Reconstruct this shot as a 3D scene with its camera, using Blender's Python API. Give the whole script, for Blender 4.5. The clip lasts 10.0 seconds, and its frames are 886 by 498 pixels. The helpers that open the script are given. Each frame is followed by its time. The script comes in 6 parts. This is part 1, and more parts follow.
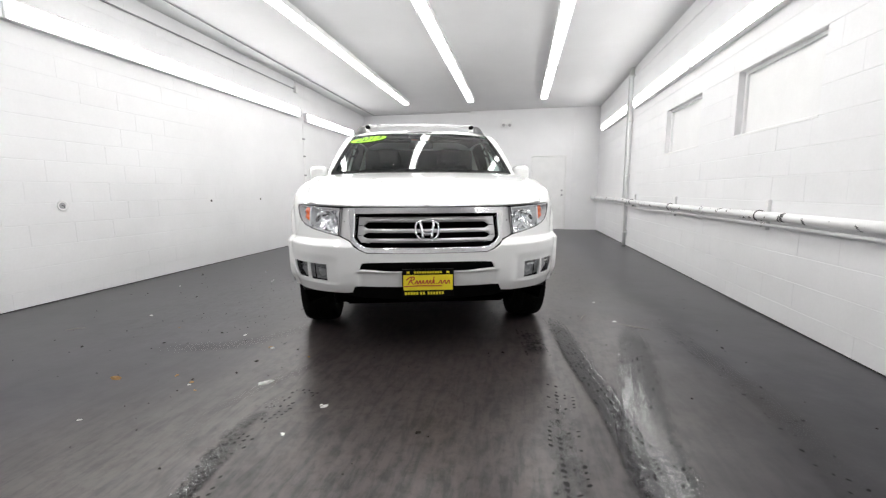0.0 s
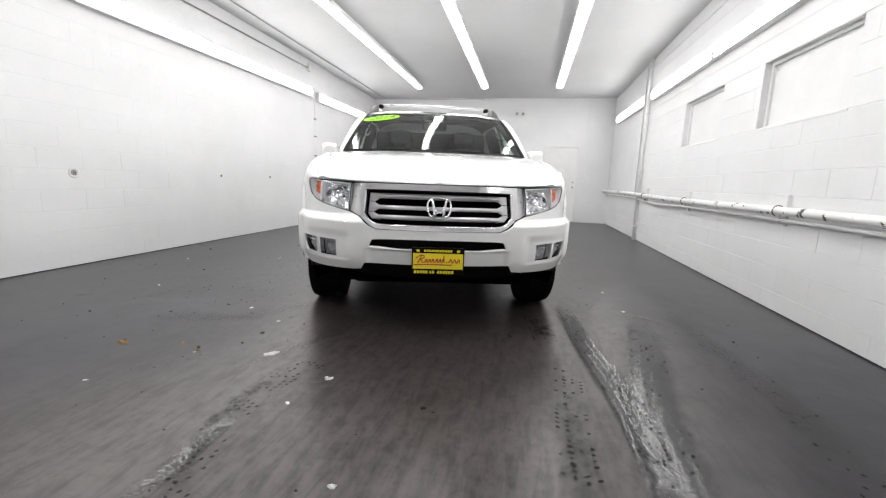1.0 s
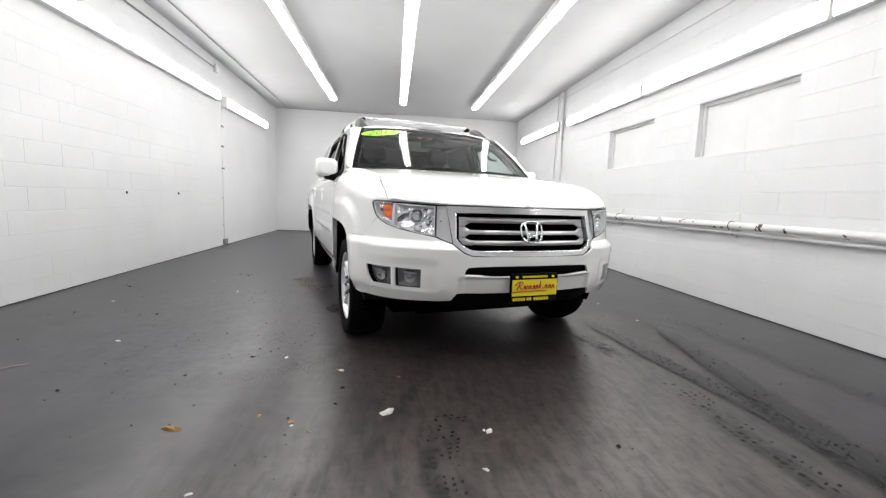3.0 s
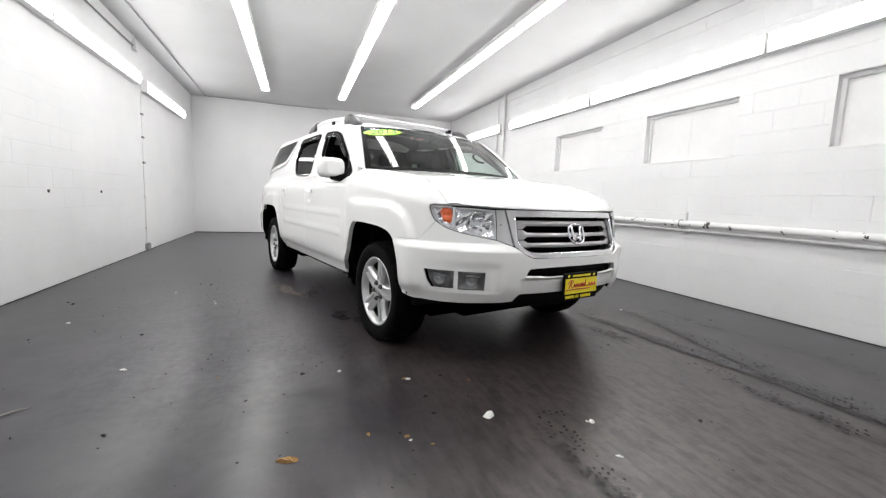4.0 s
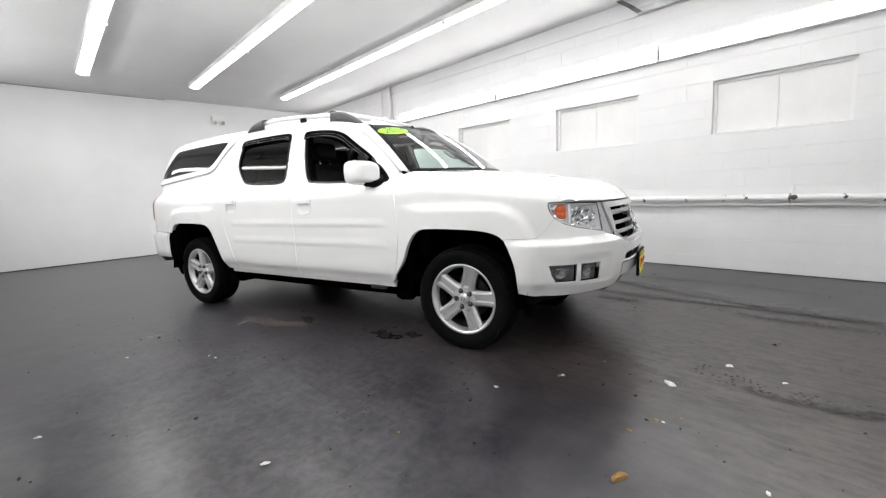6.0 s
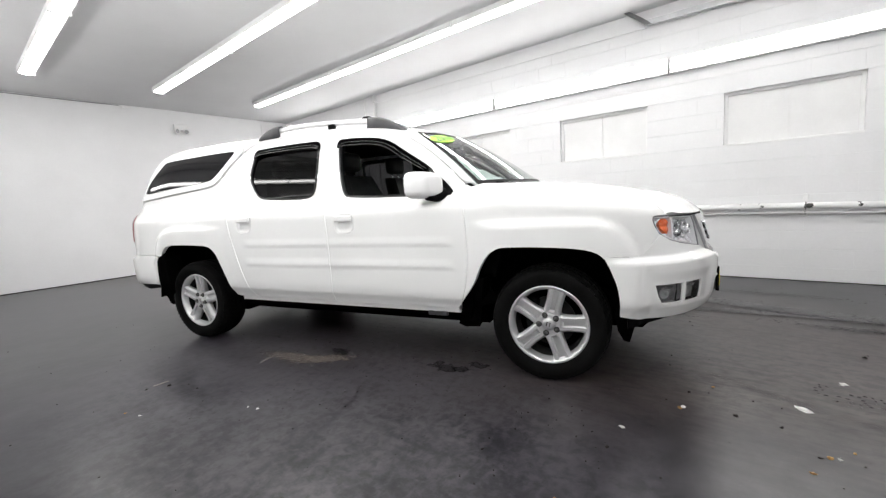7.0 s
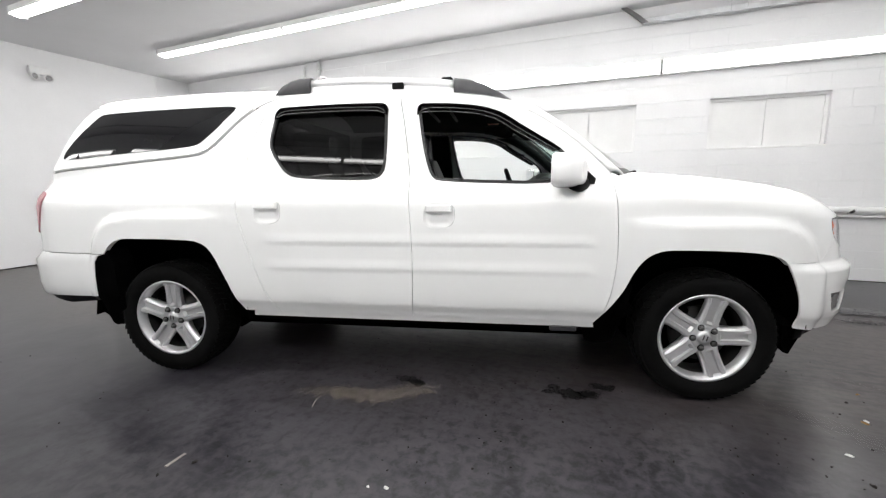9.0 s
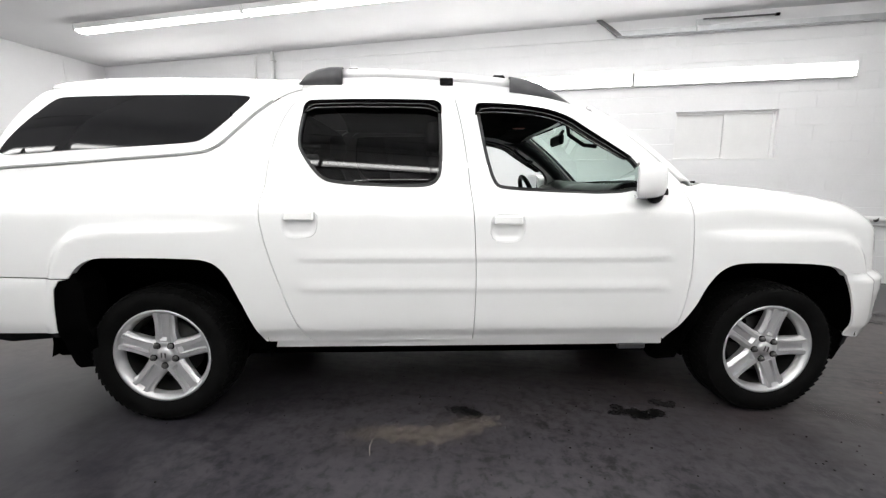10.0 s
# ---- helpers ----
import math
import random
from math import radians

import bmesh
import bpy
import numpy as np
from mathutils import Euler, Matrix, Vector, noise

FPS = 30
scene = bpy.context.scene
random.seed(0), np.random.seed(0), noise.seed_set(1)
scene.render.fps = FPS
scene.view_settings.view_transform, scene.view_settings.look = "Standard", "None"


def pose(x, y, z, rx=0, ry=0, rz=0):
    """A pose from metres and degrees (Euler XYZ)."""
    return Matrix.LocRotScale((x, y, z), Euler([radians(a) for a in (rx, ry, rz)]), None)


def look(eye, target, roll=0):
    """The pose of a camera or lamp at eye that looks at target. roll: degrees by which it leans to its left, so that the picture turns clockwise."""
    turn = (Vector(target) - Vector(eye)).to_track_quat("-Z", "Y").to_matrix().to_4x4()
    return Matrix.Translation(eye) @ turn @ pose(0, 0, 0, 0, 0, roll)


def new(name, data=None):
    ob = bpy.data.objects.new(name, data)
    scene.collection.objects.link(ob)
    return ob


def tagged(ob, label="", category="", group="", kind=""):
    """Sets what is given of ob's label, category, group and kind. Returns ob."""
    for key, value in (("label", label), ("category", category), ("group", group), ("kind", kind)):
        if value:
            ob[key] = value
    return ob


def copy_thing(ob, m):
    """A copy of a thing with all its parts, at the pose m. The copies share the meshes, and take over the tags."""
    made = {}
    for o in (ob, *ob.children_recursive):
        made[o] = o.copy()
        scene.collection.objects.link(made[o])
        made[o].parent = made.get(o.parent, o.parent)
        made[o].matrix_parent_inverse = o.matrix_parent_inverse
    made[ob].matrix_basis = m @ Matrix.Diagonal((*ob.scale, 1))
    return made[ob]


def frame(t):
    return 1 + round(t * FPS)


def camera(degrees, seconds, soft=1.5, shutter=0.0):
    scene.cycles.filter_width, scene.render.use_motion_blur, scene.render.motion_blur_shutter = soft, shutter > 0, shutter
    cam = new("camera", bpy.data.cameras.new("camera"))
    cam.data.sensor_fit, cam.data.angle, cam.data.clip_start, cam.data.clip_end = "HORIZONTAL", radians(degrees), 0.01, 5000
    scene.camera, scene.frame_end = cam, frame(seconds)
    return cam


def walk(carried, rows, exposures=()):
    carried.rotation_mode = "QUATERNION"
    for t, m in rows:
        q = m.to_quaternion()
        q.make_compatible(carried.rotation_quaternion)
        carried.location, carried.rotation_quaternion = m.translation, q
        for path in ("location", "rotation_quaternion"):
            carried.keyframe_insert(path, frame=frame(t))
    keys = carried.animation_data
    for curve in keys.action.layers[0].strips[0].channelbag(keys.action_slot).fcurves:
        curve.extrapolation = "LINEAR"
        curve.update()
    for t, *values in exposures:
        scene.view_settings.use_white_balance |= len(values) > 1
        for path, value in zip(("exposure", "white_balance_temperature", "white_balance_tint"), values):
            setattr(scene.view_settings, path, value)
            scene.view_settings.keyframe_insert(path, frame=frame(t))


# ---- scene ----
cam = camera(93.9, 10.0, 1.3)
PATH = [
    (0, (0.054, 0.105, 1.047), (-0.302, 2.054, 0.771), -0.29),
    (0.5, (0.070, 0.118, 1.006), (-0.308, 2.060, 0.714), 0.72),
    (1, (0.018, 0.126, 0.977), (-0.362, 2.062, 0.652), 2.12),
    (1.5, (-0.234, 0.103, 0.973), (-0.376, 2.084, 0.737), 3.65),
    (2, (-0.561, 0.114, 0.984), (-0.636, 2.104, 0.805), 1.62),
    (2.5, (-0.915, 0.192, 0.972), (-0.813, 2.175, 0.733), 1.97),
    (2.7, (-1.061, 0.216, 0.975), (-0.923, 2.197, 0.741), 2.26),
    (3.8, (-1.999, 0.374, 0.986), (-1.370, 2.256, 0.740), 1.90),
    (4, (-2.167, 0.428, 0.987), (-1.484, 2.294, 0.755), 2.28),
    (4.5, (-2.628, 0.559, 1.004), (-1.680, 2.305, 0.772), 1.40),
    (5, (-2.997, 0.811, 1.008), (-1.905, 2.460, 0.710), 0.35),
    (5.2, (-3.112, 0.935, 1.009), (-1.966, 2.548, 0.718), -0.47),
    (6.3, (-3.701, 1.650, 1.086), (-2.253, 2.999, 0.797), -3.50),
    (6.5, (-3.750, 1.833, 1.098), (-2.278, 3.155, 0.805), -4.15),
    (7, (-3.860, 2.208, 1.119), (-2.312, 3.452, 0.882), -3.30),
    (7.5, (-3.935, 2.581, 1.142), (-2.300, 3.697, 0.855), -2.43),
    (8, (-3.953, 2.972, 1.144), (-2.257, 3.990, 0.853), -1.55),
    (8.5, (-4.022, 3.341, 1.148), (-2.230, 4.177, 0.849), -1.48),
    (9, (-4.046, 3.712, 1.151), (-2.220, 4.468, 0.844), -0.59),
    (9.5, (-4.014, 4.081, 1.175), (-2.134, 4.693, 0.876), 0.19),
    (10, (-4.011, 4.459, 1.181), (-2.078, 4.881, 0.886), 0.18),
]
walk(cam, [(t, look(eye, target, roll)) for t, eye, target, roll in PATH])

# ---- world and light ----
world = bpy.data.worlds.new("world")
scene.world = world
world.use_nodes = True
world.node_tree.nodes["Background"].inputs[0].default_value = (0.02, 0.02, 0.022, 1)
scene.view_settings.exposure = 0.06
LAMP_POWER = 18.5


# ---- materials ----
def material(name, color=(0.8, 0.8, 0.8), rough=0.5, metal=0.0):
    mat = bpy.data.materials.new(name)
    mat.use_nodes = True
    b = mat.node_tree.nodes["Principled BSDF"]
    b.inputs["Base Color"].default_value = (*color, 1)
    b.inputs["Roughness"].default_value = rough
    b.inputs["Metallic"].default_value = metal
    return mat


def nodes_of(mat):
    tree = mat.node_tree
    return tree, tree.nodes["Principled BSDF"]


def add(tree, kind, **values):
    n = tree.nodes.new(kind)
    for key, value in values.items():
        if key in n.inputs:
            n.inputs[key].default_value = value
    return n


def textured(name, low, high, rough=(0.4, 0.6), scale=3.0, fine=60.0, bump=0.1, metal=0.0, distance=0.004, world_size=False):
    """Colour and roughness vary at a large and a fine scale, in metres of the object."""
    mat = material(name, high, rough[1], metal)
    tree, b = nodes_of(mat)
    coord = add(tree, "ShaderNodeTexCoord")
    big = add(tree, "ShaderNodeTexNoise", Scale=scale, Detail=6.0, Roughness=0.6)
    small = add(tree, "ShaderNodeTexNoise", Scale=fine, Detail=4.0)
    where = add(tree, "ShaderNodeNewGeometry").outputs["Position"] if world_size else coord.outputs["Object"]
    for n in (big, small):
        tree.links.new(where, n.inputs["Vector"])
    mix = add(tree, "ShaderNodeMath")
    mix.operation = "MULTIPLY_ADD"
    mix.inputs[1].default_value = 0.3
    tree.links.new(small.outputs["Fac"], mix.inputs[0])
    tree.links.new(big.outputs["Fac"], mix.inputs[2])
    ramp = add(tree, "ShaderNodeMapRange")
    ramp.inputs[1].default_value, ramp.inputs[2].default_value = 0.42, 0.95
    tree.links.new(mix.outputs[0], ramp.inputs[0])
    col = add(tree, "ShaderNodeMix")
    col.data_type = "RGBA"
    col.inputs[6].default_value, col.inputs[7].default_value = (*low, 1), (*high, 1)
    tree.links.new(ramp.outputs[0], col.inputs[0])
    tree.links.new(col.outputs[2], b.inputs["Base Color"])
    r = add(tree, "ShaderNodeMapRange")
    r.inputs[3].default_value, r.inputs[4].default_value = rough
    tree.links.new(big.outputs["Fac"], r.inputs[0])
    tree.links.new(r.outputs[0], b.inputs["Roughness"])
    bm_ = add(tree, "ShaderNodeBump", Strength=bump, Distance=distance)
    tree.links.new(mix.outputs[0], bm_.inputs["Height"])
    tree.links.new(bm_.outputs[0], b.inputs["Normal"])
    return mat


def glowing(name, color, strength):
    mat = material(name, (0.9, 0.9, 0.9), 0.4)
    b = nodes_of(mat)[1]
    b.inputs["Emission Color"].default_value = (*color, 1)
    b.inputs["Emission Strength"].default_value = strength
    return mat


def painted_floor():
    """Dark grey floor paint with an even sheen: soft cloudy tone, dragged scuffs, speckle, brown road dirt along the lane."""
    mat = material("floor_paint", (0.03, 0.03, 0.03), 0.2)
    tree, b = nodes_of(mat)
    coord = add(tree, "ShaderNodeTexCoord")

    def noise(scale, detail, rough, distort=0.0, stretch=None, turn=0.0):
        n = add(tree, "ShaderNodeTexNoise", Scale=scale, Detail=detail, Roughness=rough, Distortion=distort)
        where = coord.outputs["Object"]
        if stretch:
            m = add(tree, "ShaderNodeMapping")
            m.inputs["Scale"].default_value = (*stretch, 1)
            m.inputs["Rotation"].default_value = (0, 0, turn)
            tree.links.new(where, m.inputs["Vector"])
            where = m.outputs[0]
        tree.links.new(where, n.inputs["Vector"])
        return n.outputs["Fac"]

    def op(kind, a, c):
        m = add(tree, "ShaderNodeMath")
        m.operation = kind
        for i, v in enumerate((a, c)):
            if isinstance(v, float):
                m.inputs[i].default_value = v
            else:
                tree.links.new(v, m.inputs[i])
        return m.outputs[0]

    def span(v, a, c, lo=0.0, hi=1.0, soft=True):
        m = add(tree, "ShaderNodeMapRange")
        m.interpolation_type = "SMOOTHSTEP" if soft else "LINEAR"
        for i, q in enumerate((a, c, lo, hi)):
            m.inputs[i + 1].default_value = q
        tree.links.new(v, m.inputs[0])
        return m.outputs[0]

    def blend(fac, under, over):
        m = add(tree, "ShaderNodeMix")
        m.data_type = "RGBA"
        for i, v in ((0, fac), (6, under), (7, over)):
            if isinstance(v, tuple):
                m.inputs[i].default_value = (*v, 1)
            else:
                tree.links.new(v, m.inputs[i])
        return m.outputs[2]

    cloud = noise(0.7, 3.0, 0.5, 0.3)
    mottle = noise(4.0, 4.0, 0.55, 0.3)
    fine = noise(70.0, 4.0, 0.6)
    drag = noise(11.0, 5.0, 0.62, 0.4, (2.2, 0.45), 0.28)
    across = noise(5.0, 6.0, 0.62, 0.2, (0.5, 3.6), -0.5)
    tone = op("ADD", op("MULTIPLY", cloud, 0.55), op("MULTIPLY", mottle, 0.45))
    paint = blend(span(tone, 0.32, 0.68), (0.0125, 0.0117, 0.0165), (0.0285, 0.027, 0.033))
    blots = noise(14.0, 5.0, 0.6, 0.6)
    paint = blend(op("MULTIPLY", span(blots, 0.54, 0.68), 0.25), paint, (0.01, 0.0094, 0.0125))
    paint = blend(op("MULTIPLY", span(blots, 0.46, 0.34), 0.16), paint, (0.04, 0.038, 0.039))
    paint = blend(op("MULTIPLY", span(across, 0.56, 0.74), 0.2), paint, (0.04, 0.0385, 0.041))
    # road dirt spread along the middle lane where cars roll in
    place = add(tree, "ShaderNodeSeparateXYZ")
    tree.links.new(coord.outputs["Object"], place.inputs[0])
    off = op("ABSOLUTE", op("ADD", op("ADD", place.outputs[0], 0.6), op("MULTIPLY", op("SUBTRACT", cloud, 0.5), 2.2)), 0.0)
    lane = span(off, 1.9, 0.65)
    dusty = op("MULTIPLY", lane, span(op("ADD", op("MULTIPLY", drag, 0.75), op("MULTIPLY", mottle, 0.25)), 0.3, 0.66, 0.35, 1.0))
    ground = blend(dusty, paint, (0.054, 0.0425, 0.0395))
    ground = blend(op("MULTIPLY", op("MULTIPLY", lane, span(drag, 0.54, 0.36)), 0.5), ground, (0.017, 0.016, 0.0165))
    ground = blend(op("MULTIPLY", op("MULTIPLY", lane, span(noise(24.0, 5.0, 0.68, 0.5), 0.5, 0.68)), 0.4), ground, (0.012, 0.0115, 0.012))
    speck = span(fine, 0.58, 0.72)
    ground = blend(op("MULTIPLY", speck, op("MULTIPLY", span(mottle, 0.42, 0.62), 0.35)), ground, (0.085, 0.08, 0.076))
    grime = span(noise(38.0, 4.0, 0.6, 0.3), 0.56, 0.72)
    ground = blend(op("MULTIPLY", grime, op("MULTIPLY", span(mottle, 0.46, 0.66), 0.35)), ground, (0.009, 0.0085, 0.009))

    def zone(cx, cy, rx, ry):
        """A soft patch of floor round a place."""
        dx = op("MULTIPLY", op("SUBTRACT", place.outputs[0], cx), 1.0 / rx)
        dy = op("MULTIPLY", op("SUBTRACT", place.outputs[1], cy), 1.0 / ry)
        return span(op("ADD", op("MULTIPLY", dx, dx), op("MULTIPLY", dy, dy)), 1.0, 0.1)

    crust = noise(17.0, 6.0, 0.65, 0.4)
    beside = zone(-2.1, 4.6, 0.65, 1.7)
    ground = blend(op("MULTIPLY", beside, span(crust, 0.42, 0.64, 0.1, 0.55)), ground, (0.075, 0.068, 0.068))
    ground = blend(op("MULTIPLY", beside, span(crust, 0.47, 0.36, 0.0, 0.65)), ground, (0.012, 0.0115, 0.0125))
    wide = zone(-2.6, 4.4, 1.4, 2.6)
    haze = op("MULTIPLY", wide, span(op("ADD", op("MULTIPLY", tone, 0.5), op("MULTIPLY", crust, 0.5)), 0.42, 0.58, 0.0, 0.9))
    ground = blend(haze, ground, (0.052, 0.0485, 0.0565))
    ground = blend(op("MULTIPLY", wide, span(noise(19.0, 4.0, 0.6, 0.3), 0.53, 0.68, 0.0, 0.75)), ground, (0.011, 0.0105, 0.012))
    ground = blend(op("MULTIPLY", zone(-0.5, 2.3, 1.2, 1.2), span(noise(20.0, 5.0, 0.65, 0.6), 0.5, 0.66, 0.0, 0.6)), ground, (0.012, 0.011, 0.011))
    tree.links.new(ground, b.inputs["Base Color"])
    # worn and dirty places shine less
    wear = op("ADD", op("MULTIPLY", blots, 0.35), op("ADD", op("MULTIPLY", drag, 0.35), op("MULTIPLY", crust, 0.3)))
    used = op("MAXIMUM", op("MULTIPLY", lane, 0.8), op("MULTIPLY", wide, 0.6))
    shine = op("ADD", span(tone, 0.35, 0.65, 0.34, 0.5), op("MULTIPLY", used, span(wear, 0.4, 0.58, -0.1, 0.16)))
    tree.links.new(shine, b.inputs["Specular IOR Level"])
    sheen = op("ADD", op("ADD", op("MULTIPLY", haze, 0.05), span(tone, 0.35, 0.65, 0.278, 0.3)), op("MULTIPLY", dusty, 0.06))
    tree.links.new(sheen, b.inputs["Roughness"])
    wave = noise(15.0, 2.0, 0.5)
    bp = add(tree, "ShaderNodeBump", Strength=0.12, Distance=0.004)
    tree.links.new(op("ADD", op("MULTIPLY", wave, 0.9), op("MULTIPLY", fine, 0.03)), bp.inputs["Height"])
    tree.links.new(bp.outputs[0], b.inputs["Normal"])
    return mat


WALL = textured("wall_paint", (0.7, 0.7, 0.71), (0.78, 0.78, 0.79), (0.45, 0.6), 1.2, 40, 0.25, world_size=True)
CEIL = textured("ceiling_paint", (0.6, 0.6, 0.61), (0.68, 0.68, 0.69), (0.6, 0.8), 0.8, 60, 0.1)
FLOOR = painted_floor()
WHITE = textured("white_enamel", (0.72, 0.72, 0.72), (0.8, 0.8, 0.8), (0.3, 0.4), 4, 80, 0.05)


def tube_lens():
    """A prismatic lens over a pair of tubes: brightest along its middle, dimmer at its sides."""
    mat = glowing("lamp_lens", (1.0, 0.99, 0.97), LAMP_POWER)
    tree, b = nodes_of(mat)
    coord = add(tree, "ShaderNodeTexCoord")
    sep = add(tree, "ShaderNodeSeparateXYZ")
    tree.links.new(coord.outputs["Object"], sep.inputs[0])
    away = add(tree, "ShaderNodeMath")
    away.operation = "ABSOLUTE"
    tree.links.new(sep.outputs[0], away.inputs[0])
    level = add(tree, "ShaderNodeMapRange")
    level.interpolation_type = "SMOOTHSTEP"
    level.inputs[1].default_value, level.inputs[2].default_value = 0.018, 0.06
    level.inputs[3].default_value, level.inputs[4].default_value = LAMP_POWER * 1.75, LAMP_POWER * 0.36
    tree.links.new(away.outputs[0], level.inputs[0])
    tree.links.new(level.outputs[0], b.inputs["Emission Strength"])
    return mat


GLOW = tube_lens()


# ---- mesh helpers ----
def mesh_object(name, bm, mat, parent=None, label="", smooth=False):
    me = bpy.data.meshes.new(name)
    bm.normal_update()
    bm.to_mesh(me)
    bm.free()
    me.materials.append(mat)
    if smooth:
        for p in me.polygons:
            p.use_smooth = True
    ob = new(name, me)
    ob.parent = parent
    if label:
        ob["label"] = label
    return ob


def part(name, bm, mat, parent, label="", smooth=False):
    return mesh_object(name, bm, mat, parent, label, smooth)


def box(bm, x0, y0, z0, x1, y1, z1, bevel=0.0, segments=1):
    made = bmesh.ops.create_cube(bm, size=1.0)["verts"]
    for v in made:
        v.co = Vector((x0 + (v.co.x + 0.5) * (x1 - x0), y0 + (v.co.y + 0.5) * (y1 - y0), z0 + (v.co.z + 0.5) * (z1 - z0)))
    if bevel:
        edges = list({e for v in made for e in v.link_edges})
        bmesh.ops.bevel(bm, geom=edges, offset=bevel, segments=segments, affect="EDGES", profile=0.5)
    return bm


def boxed(*args, **kw):
    return box(bmesh.new(), *args, **kw)


# ---- room ----
XL, XR, YF, YB = -4.38, 2.1, -1.2, 11.8
CEIL_AT = lambda y: 3.35 - 0.0115 * y

tagged(mesh_object("floor", boxed(XL - 0.2, YF - 0.2, -0.12, XR + 0.2, YB + 0.2, 0.0), FLOOR), "grey painted concrete garage floor with tyre marks and dirt", "floor", kind="structure")
bm = bmesh.new()
vs = [bm.verts.new(p) for z in (0.0, 0.15) for p in ((XL - 0.2, YF - 0.2, CEIL_AT(YF) + z), (XR + 0.2, YF - 0.2, CEIL_AT(YF) + z), (XR + 0.2, YB + 0.2, CEIL_AT(YB) + z), (XL - 0.2, YB + 0.2, CEIL_AT(YB) + z))]
for f in ((0, 3, 2, 1), (4, 5, 6, 7), (0, 1, 5, 4), (1, 2, 6, 5), (2, 3, 7, 6), (3, 0, 4, 7)):
    bm.faces.new([vs[i] for i in f])
tagged(mesh_object("ceiling", bm, CEIL), "smooth white painted ceiling sloping gently to the back", "ceiling", kind="structure")


# ---- car: body surface ----
def hermite(points, n=8):
    """A smooth open line through the points."""
    p = [Vector(q) for q in points]
    out = []
    for i in range(len(p) - 1):
        a, b = p[i], p[i + 1]
        ta = (p[i + 1] - p[i - 1]) * 0.5 if i else (b - a)
        tb = (p[i + 2] - p[i]) * 0.5 if i + 2 < len(p) else (b - a)
        la = (b - a).length
        ta = ta.normalized() * la
        tb = tb.normalized() * la
        for k in range(n):
            t = k / n
            out.append(a * (2 * t**3 - 3 * t**2 + 1) + ta * (t**3 - 2 * t**2 + t) + b * (3 * t**2 - 2 * t**3) + tb * (t**3 - t**2))
    out.append(p[-1])
    return out


def curve_of(points):
    """A smooth function of one number through the points."""
    line = hermite(points, 10)
    xs, ys = [v[0] for v in line], [v[1] for v in line]
    if xs[0] > xs[-1]:
        xs, ys = xs[::-1], ys[::-1]
    return lambda x: float(np.interp(x, xs, ys))


def step01(a, b, x):
    t = min(1.0, max(0.0, (x - a) / (b - a)))
    return t * t * (3 - 2 * t)


PLAN = hermite([(0, 2.53), (0.3, 2.505), (0.5, 2.447), (0.67, 2.355), (0.81, 2.232), (0.9, 2.09), (0.953, 1.91), (0.975, 1.7), (0.9775, 1.0), (0.98, 0.0), (0.9785, -1.0), (0.975, -1.9), (0.955, -2.2), (0.915, -2.42), (0.83, -2.58), (0.6, -2.67), (0.3, -2.7), (0, -2.71)], 14)
ARC = [0.0]
for a_, b_ in zip(PLAN, PLAN[1:]):
    ARC.append(ARC[-1] + (b_ - a_).length)
PX, PY = [p.x for p in PLAN], [p.y for p in PLAN]
y_of_s = lambda s: float(np.interp(s, ARC, PY))
s_of_y = lambda y: float(np.interp(-y, [-v for v in PY], ARC))
s_of_x = lambda x: math.copysign(float(np.interp(abs(x), PX[:100], ARC[:100])), x)
s_of_rear = lambda x: ARC[-1] - float(np.interp(abs(x), PX[::-1][:60], [ARC[-1] - v for v in ARC[::-1][:60]]))
front_inset = curve_of([(0.2, 0.12), (0.35, 0.075), (0.45, 0.02), (0.55, 0.002), (0.66, 0.0), (0.7, 0.0), (0.711, 0.001), (0.717, 0.008), (0.73, 0.028), (0.744, 0.05), (0.75, 0.057), (0.76, 0.06), (0.775, 0.064), (0.85, 0.083), (0.95, 0.105), (1.0, 0.13), (1.06, 0.2), (1.1, 0.28)])
side_low = curve_of([(0.2, 0.1), (0.38, 0.05), (0.44, 0.034), (0.49, 0.01), (0.6, 0.003), (0.8, 0.0), (1.0, 0.0), (1.06, 0.005), (1.1, 0.022), (1.14, 0.058), (1.17, 0.088), (1.2, 0.108), (1.24, 0.119)])
side_inset = lambda z: side_low(z) if z < 1.2 else 0.108 + 0.17 * (z - 1.2) + 0.28 * (z - 1.2) ** 2
rear_inset = curve_of([(0.2, 0.2), (0.42, 0.06), (0.5, 0.01), (0.6, 0.0), (0.7, 0.0), (0.735, 0.03), (0.76, 0.1), (0.9, 0.12), (1.1, 0.15), (1.28, 0.2), (1.5, 0.36), (1.7, 0.5)])
hood_top = curve_of([(0.9, 1.24), (1.1, 1.23), (1.37, 1.212), (1.53, 1.198), (1.88, 1.155), (2.05, 1.125), (2.22, 1.085), (2.36, 1.04), (2.45, 1.0)])


def saw(z, top, low, amount):
    """A moulded step: the face slopes out downwards and returns sharply at its lower lip."""
    if z > top or z < low - 0.03:
        return 0.0
    return amount * (step01(top, low, z) if z > low else 1 - step01(low, low - 0.03, z))


